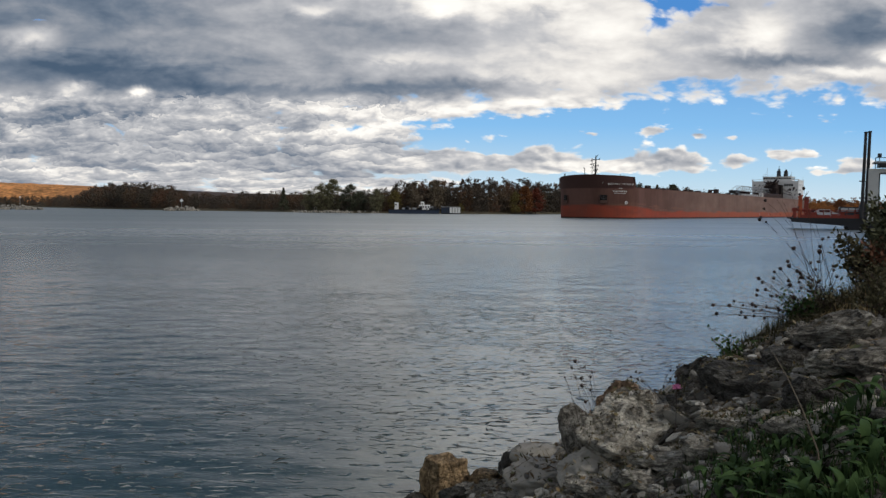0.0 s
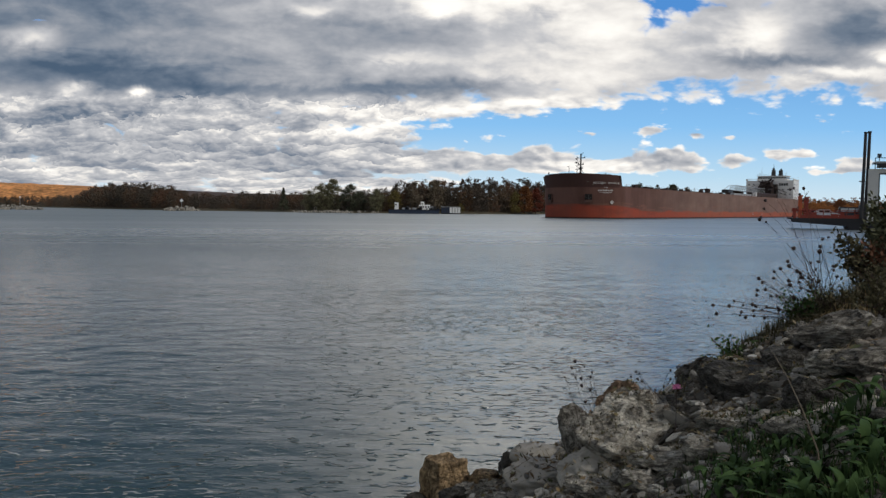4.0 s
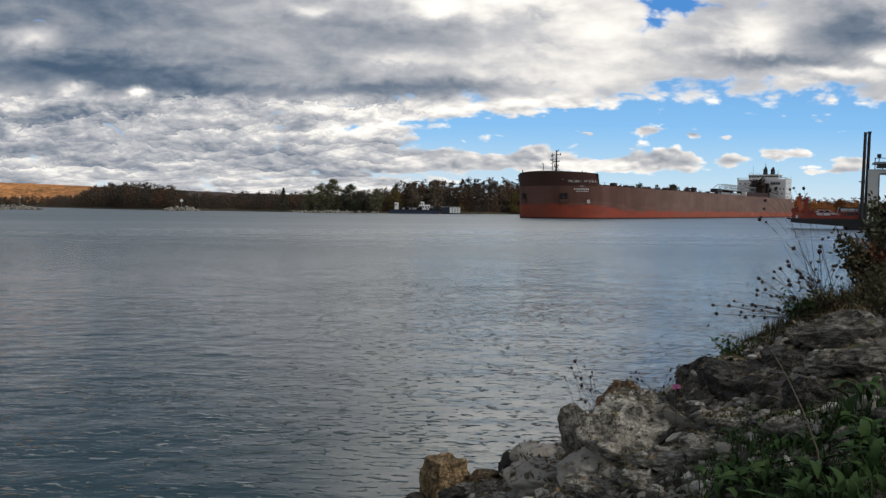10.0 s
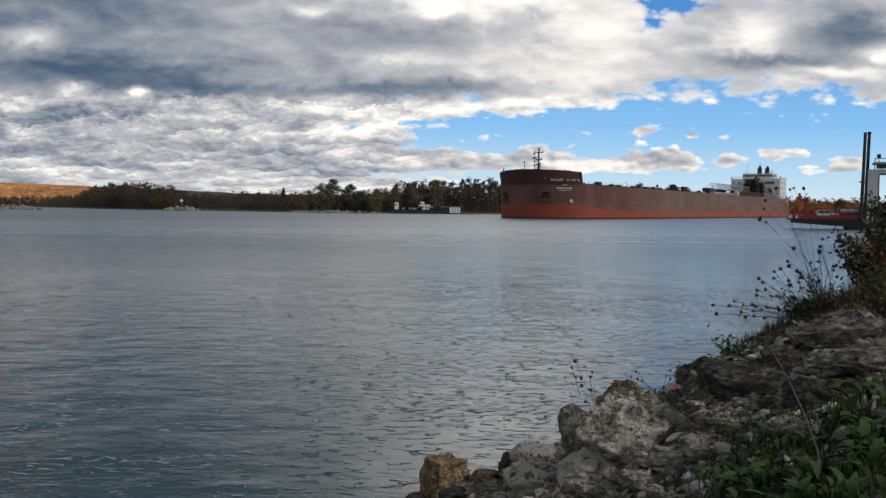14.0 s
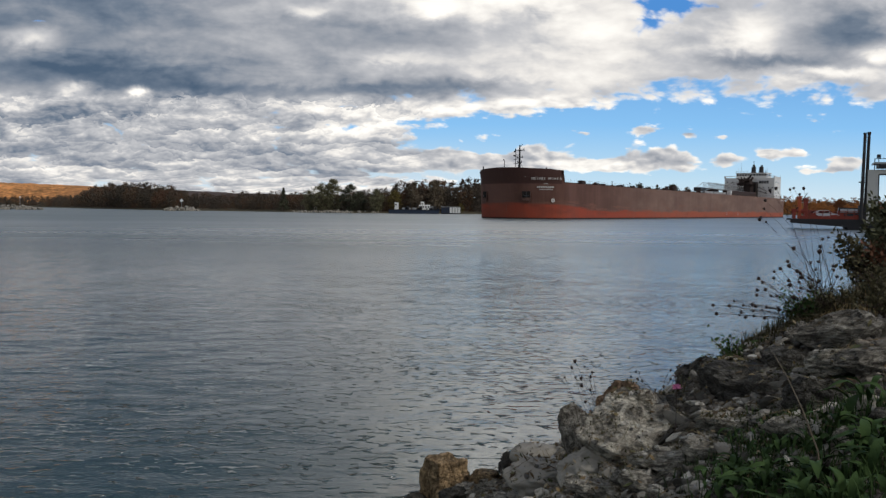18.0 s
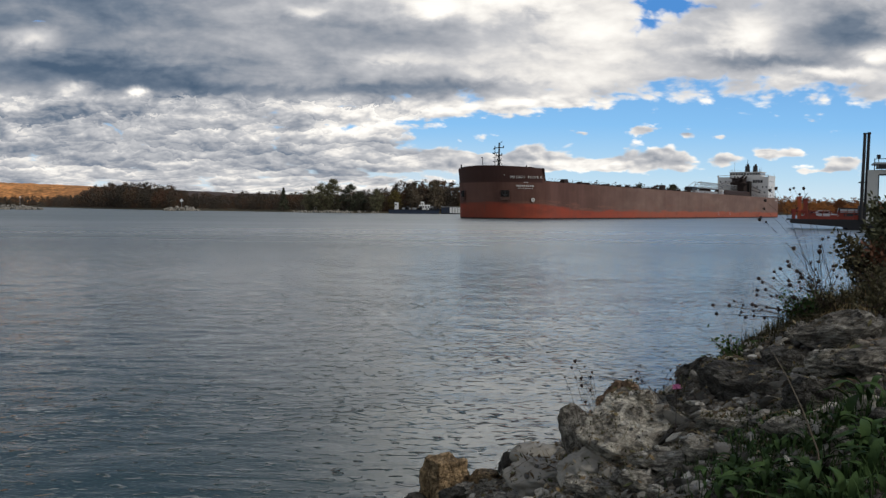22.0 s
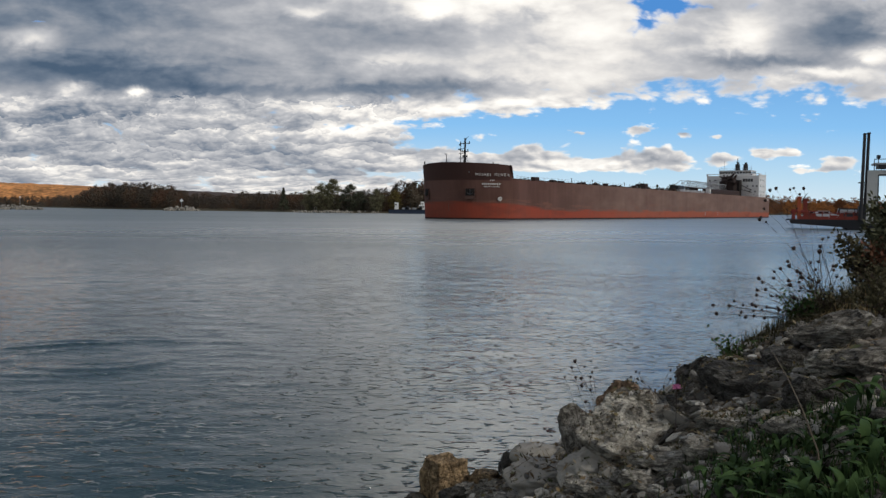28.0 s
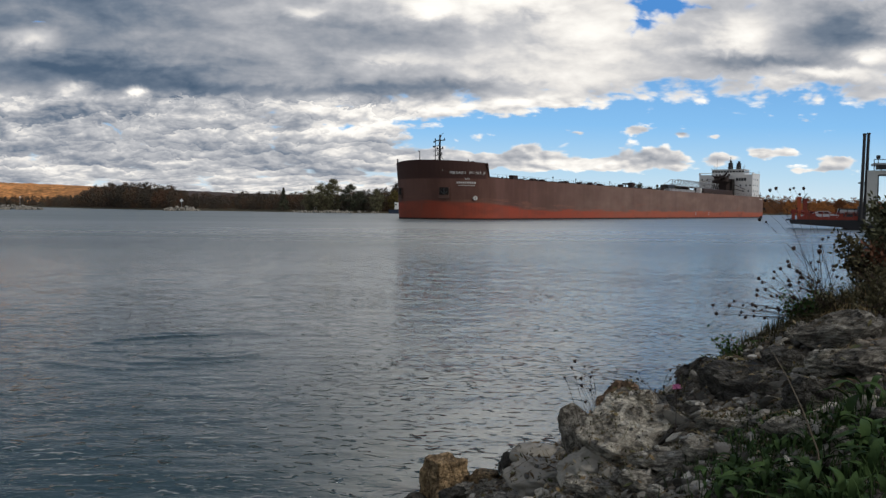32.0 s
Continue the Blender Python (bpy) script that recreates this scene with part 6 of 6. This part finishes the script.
    # twin black stacks
    for x, y, top in ((9.85, -6.6, 16.3), (10.5, -6.0, 16.45)):
        st = rod_part("stack_pipe", f, M_FERRY_HULL, (x - 0.25, y, DECK_H), (x, y, top), 0.30, 0.24, 12, "tall black exhaust stack")
        rod_part("pipe_collar", st, M_FERRY_HULL, (x, y, top - 0.25), (x, y, top + 0.05), 0.29, 0.29, 10)
        for z in (5.2, 8.0):
            box_part("pipe_bracket", st, M_FERRY_HULL, (x - 0.75, x + 0.2, y - 0.1, y + 0.1, z, z + 0.2))
    box_part("engine_casing", f, M_FERRY_HULL, (9.3, 10.4, -6.5, -4.0, DECK_H, 4.2), "", 0.05)
    return f


def car_side(bm, prof, half):
    """A body lofted from a side outline, narrower at the roof."""
    rows = []
    for y in (-half, half):
        rows.append([bm.verts.new((x, y * (1.0 if z < 1.0 else 0.86), z)) for x, z in prof])
    n = len(prof)
    for i in range(n):
        j = (i + 1) % n
        bm.faces.new((rows[0][j], rows[0][i], rows[1][i], rows[1][j]))
    bm.faces.new(rows[0])
    bm.faces.new(rows[1][::-1])


def make_car(x, y, paint_mat, label, kind):
    c = empty("car", FERRY_POSE @ pose(x, y, DECK_H), label, "car", "cars on the ferry")
    if kind == "van":
        prof = [(-2.3, 0.35), (2.2, 0.35), (2.3, 0.9), (1.9, 1.15), (1.35, 1.95), (-2.1, 2.0), (-2.35, 1.1)]
        glass = [(-1.9, -0.8), (-0.7, 0.3), (0.4, 1.2)]
        g0, g1 = 1.2, 1.78
    else:
        prof = [(-2.1, 0.35), (2.05, 0.35), (2.15, 0.8), (1.2, 1.0), (0.6, 1.5), (-1.1, 1.52), (-2.0, 1.05), (-2.15, 0.7)]
        glass = [(-1.1, -0.25), (-0.18, 0.55)]
        g0, g1 = 1.05, 1.42
    bm = bmesh.new()
    car_side(bm, prof, 0.9)
    part("body", bm, paint_mat, c)
    for side in (-1, 1):
        for a, b in glass:
            yy = side * 0.86
            bm = bmesh.new()
            box(bm, a, b, min(yy, yy + side * 0.06), max(yy, yy + side * 0.06), g0, g1)
            part("side_window", bm, M_SKY_PAINTED_GLASS if kind == "van" else M_GLASS_DARK, c)
        for wx in (-1.35, 1.35):
            w = rod_part("wheel", c, M_TYRE, (wx, side * 0.72, 0.33), (wx, side * 0.93, 0.33), 0.33, 0.33, 14)
            rod_part("rim", w, M_STEEL_GREY, (wx, side * 0.92, 0.33), (wx, side * 0.95, 0.33), 0.19, 0.19, 10)
    box_part("headlight", c, M_STEEL_GREY, (2.06, 2.2, -0.8, -0.5, 0.62, 0.78))
    box_part("headlight", c, M_STEEL_GREY, (2.06, 2.2, 0.5, 0.8, 0.62, 0.78))
    return c


ferry = make_ferry()
ferry_cars = [make_car(4.3, -3.2, M_SILVER, "silver estate car parked on the ferry deck", "car"),
              make_car(8.6, -1.6, M_DARKCAR, "dark van with pale windows on the ferry deck", "van"),
              make_car(3.2, 2.6, M_REDCAR, "red car parked on the ferry deck", "car")]


# ---------------------------------------------------------------- things along the far shore
M_BARGE_BLUE = paint("barge_blue_paint", (0.016, 0.028, 0.055), 0.6, wear=0.3, scale=0.4)
M_FAR_WHITE = paint("white_cabin_paint", (0.76, 0.76, 0.74), 0.6, wear=0.2, scale=0.4)


def make_dock():
    """A work barge and a pontoon with pale panels, moored before the woods."""
    b = empty("work_barge", pose(-29.5, 500, 0), "dark blue moored work barge with white cabins", "barge")
    box_part("hull", b, M_BARGE_BLUE, (-3.0, 27.0, -4, 4, -0.8, 2.2), "", 0.2)
    box_part("deck_edge", b, M_BLACK, (-3.1, 27.1, -4.1, 4.1, 2.2, 2.5))
    for x0, x1, h in ((0.4, 2.6, 6.6), (15.0, 21.5, 5.4), (16.0, 18.0, 7.2)):
        cab = box_part("cabin", b, M_FAR_WHITE, (x0, x1, -2.5 + 0.2 * h, 2.0, 2.45, h), "white deck cabin", 0.08)
        for k in range(max(1, int((x1 - x0) / 1.6))):
            x = x0 + 0.5 + 1.6 * k
            box_part("cabin_window", cab, M_GLASS_DARK, (x, x + 0.8, -2.56 + 0.2 * h, -2.48 + 0.2 * h, h - 1.7, h - 0.9))
    for x in (5.0, 8.0, 11.0):
        box_part("deck_crate", b, M_STEEL_GREY, (x, x + 2.0, -3.5, -1.0, 2.45, 3.6), "", 0.05)
    rng = np.random.default_rng(41)
    for k in range(16):
        x, w, h = rng.uniform(-2.6, 26.0), rng.uniform(0.3, 1.1), rng.uniform(0.5, 2.3)
        box_part("deck_gear", b, (M_BLACK, M_BARGE_BLUE, M_STEEL_GREY, M_BLACK)[k % 4], (x, x + 2 * w, -3.8, -3.8 + w, 2.45, 2.5 + h), "", 0.08)
    for x, h in ((9.5, 7.5), (13.2, 6.2), (23.5, 5.6)):
        rod_part("davit", b, M_BLACK, (x, -1.0, 2.4), (x + 0.6, -1.0, h), 0.12, 0.08, 5)
    rod_part("barge_mast", b, M_BLACK, (4.0, 0, 2.4), (4.0, 0, 5.0), 0.1)
    p = empty("pontoon", pose(0.0, 501, 0), "dark floating pontoon with pale upright panels", "pontoon")
    box_part("float", p, M_BLACK, (-1.5, 10.0, -3, 3, -0.6, 1.0))
    for k in range(7):
        x = -1.2 + 1.65 * k
        box_part("panel", p, M_FAR_WHITE if k > 2 else M_BARGE_BLUE, (x, x + 1.35, -3.1, -2.9, 0.6, 4.0), "", 0.04)
        box_part("post", p, M_BLACK, (x + 1.36, x + 1.62, -3.15, -2.85, 0.2, 4.2))
    box_part("roof", p, M_STEEL_GREY, (-1.5, 10.2, -3.2, 3.0, 4.21, 4.45))


def make_spit(name, x0, x1, y, high, label, seed, count=110):
    """A low breakwater heap of pale stones; each stone is a part."""
    rng = np.random.default_rng(seed)
    heap = empty(name, pose((x0 + x1) / 2, y, 0), label, "breakwater")
    kinds = [stone_data("stone", rng, 2, 7) for _ in range(6)]
    half = (x1 - x0) / 2
    for k in range(count):
        u = rng.uniform(-1, 1)
        top = high * (1 - abs(u) ** 2.4) + 0.2
        v = rng.uniform(-1, 1)
        z = top * (1 - abs(v)) * rng.uniform(0.3, 1.0)
        ob = new("stone", kinds[k % 6])
        ob.parent = heap
        s = rng.uniform(1.0, 2.3)
        ob.matrix_basis = pose(u * half, v * (3.0 + high), z, *rng.uniform(0, 360, 3)) @ Matrix.Diagonal((s * 1.3, s, s * 0.8, 1))
        ob.color = STONE_TINT[0]
    return heap


def make_markers():
    m = empty("daymark", pose(-178.5, 571, 1.6), "white diamond daymark board on a thin post", "channel marker")
    rod_part("post", m, M_STEEL_GREY, (0, 0, -1), (0, 0, 5.6), 0.14, 0.12)
    bm = bmesh.new()
    box(bm, -0.95, 0.95, -0.06, 0.06, -0.95, 0.95)
    bmesh.ops.rotate(bm, verts=bm.verts, cent=(0, 0, 0), matrix=Matrix.Rotation(radians(45), 3, "Y"))
    bmesh.ops.translate(bm, verts=bm.verts, vec=(0, -0.2, 5.4))
    part("board", bm, M_FAR_WHITE, m, "white diamond board")
    q = empty("beacon_post", pose(-265.0, 524, 1.5), "white post beacon on the stone breakwater", "channel marker")
    rod_part("post", q, M_STEEL_GREY, (0, 0, -1), (0, 0, 6.0), 0.16, 0.13)
    rod_part("lantern", q, M_FAR_WHITE, (0, 0, 6.0), (0, 0, 6.9), 0.42, 0.34)


def crown_material(name, dark, light):
    N = Nodes(name)
    col = N.mix(N.add(N.mul(N.island(), 0.6), N.mul(N.noise(N.coords(), 0.4, 3), 0.5)), dark, light)
    return N.surface(col, 0.8, spec=0.15)


def make_shore_trees():
    rng = np.random.default_rng(17)
    green = crown_material("dull_green_crown", (0.085, 0.085, 0.050), (0.19, 0.175, 0.10))
    dark = crown_material("dark_evergreen_crown", (0.045, 0.050, 0.036), (0.095, 0.098, 0.062))
    yellow = crown_material("yellow_autumn_crown", (0.07, 0.055, 0.018), (0.19, 0.15, 0.05))
    orange = crown_material("orange_autumn_crown", (0.085, 0.034, 0.014), (0.24, 0.095, 0.032))
    red = crown_material("red_autumn_crown", (0.07, 0.022, 0.015), (0.20, 0.055, 0.030))
    brown = crown_material("brown_autumn_crown", (0.085, 0.068, 0.052), (0.19, 0.15, 0.10))
    # the autumn orange again, with sunshine put into the crown colour
    lit = crown_material("sunlit_orange_crown", (0.28, 0.11, 0.035), (0.58, 0.26, 0.085))
    rows = [(-76, 522, 17.5, 0.34, "leafy", green, "dull green broad-leaved tree on the far shore"),
            (-69, 524, 20.0, 0.30, "leafy", green, "tall dull green broad-leaved tree on the far shore"),
            (-84, 524, 13.0, 0.36, "leafy", green, "round dull green tree on the far shore"),
            (-58, 520, 16.5, 0.36, "leafy", dark, "dark evergreen tree on the far shore"),
            (-52, 520, 13.0, 0.36, "leafy", dark, "dark evergreen tree on the far shore"),
            (-107, 560, 15.0, 0.24, "fir", dark, "dark pointed fir on the far shore"),
            (-41, 514, 14.0, 0.36, "leafy", green, "dull green broad-leaved tree on the far shore"),
            (10.5, 521, 5.5, 0.5, "bush", yellow, "yellow autumn bush at the waterline"),
            (6, 524, 4.0, 0.5, "bush", yellow, "yellow autumn bush at the waterline"),
            (48, 560, 14.0, 0.34, "leafy", yellow, "yellow autumn tree before the woods"),
            (55, 566, 18.0, 0.34, "leafy", orange, "orange autumn tree before the woods"),
            (64, 580, 17.0, 0.34, "leafy", red, "red autumn tree before the woods"),
            (-30, 516, 13.0, 0.34, "leafy", yellow, "yellow-brown autumn tree before the woods"),
            (-5, 522, 20.0, 0.30, "leafy", brown, "tall brown half-bare tree in the woods"),
            (-18, 520, 19.0, 0.30, "leafy", brown, "tall brown half-bare tree in the woods")]
    rows += [(187.3, 800, 28.6, 0.15, "leafy", dark, "tall dark tree behind the shipping channel"),
             (203.8, 800, 27.0, 0.08, "fir", dark, "tall slim fir behind the shipping channel"),
             (219.2, 800, 28.4, 0.17, "leafy", dark, "tall dark tree behind the shipping channel"),
             (232.6, 800, 24.4, 0.14, "leafy", brown, "brown autumn tree behind the shipping channel")]
    rows += [(405 + 11.5 * k, 985 + 3 * k, 15 + 4 * math.sin(k * 2.3), 0.42, "leafy", (lit, lit, orange, lit)[k % 4], "orange autumn tree across the narrows") for k in range(9)]
    for x, y, h, sp, kind, mat, words in rows:
        t = empty("tree", pose(x, y, 0.9), words, "tree", "far shore trees")
        V, Fc = tree_shape(rng, h, h * sp, kind, 3200, 90, 0.028)
        mesh_object("crown", V[8:], [tuple(i - 8 for i in f) for f in Fc[4:]], mat, t)
        bm = bmesh.new()
        rod(bm, (0, 0, -1.2), (0, 0, h * 0.85), 0.02 * h, 0.006 * h, 6)
        for k in range(6):
            a, z = rng.uniform(0, 6.283), h * rng.uniform(0.25, 0.6)
            rod(bm, (0, 0, z), (math.cos(a) * h * sp * 0.6, math.sin(a) * h * sp * 0.6, z + 0.2 * h), 0.007 * h, 0.003 * h, 4)
        part("trunk", bm, M_BARK, t)


make_dock()
make_spit("stone_breakwater", -300, -250, 524, 3.3, "low breakwater of pale quarry stones", 3)
make_spit("stone_islet", -190, -168, 572, 2.9, "small islet heaped with pale stones", 6)
make_spit("shore_stones", -92, -40, 513, 0.7, "line of pale stones at the far waterline", 9, 70)
make_markers()
make_shore_trees()


# ---------------------------------------------------------------- what moves
def ship_pose(t):
    a = radians(SHIP_TURN)
    f, p = Vector((math.cos(a), math.sin(a), 0)), Vector((-math.sin(a), math.cos(a), 0))
    c = Vector((12.05, 232.31, 0)) - p * HALF_BEAM + f * 3.222 * (t - 32.0)
    return pose(c.x, c.y, 0, 0, 0, SHIP_TURN)


def motions():
    walk(ship, [(t, ship_pose(t)) for t in (0, 8, 16, 24, 32)])
    walk(clouds, [(t, pose(-49.0 * t / 32, SKY_Y - 49 + 98.0 * t / 32, EYE.z + 13.0 * t / 32)) for t in (0, 8, 16, 24, 32)])
    for thing in (ferry, *ferry_cars):
        here = thing.matrix_basis.copy()
        walk(thing, [(t, pose(-0.2 * t / 32, 0, 0.12 - 0.3 * t / 32) @ here) for t in (0, 8, 16, 24, 32)])
    walk(water, [(t, pose(0.42 * t, 0.30 * t, 0)) for t in (0, 8, 16, 24, 32)])


motions()
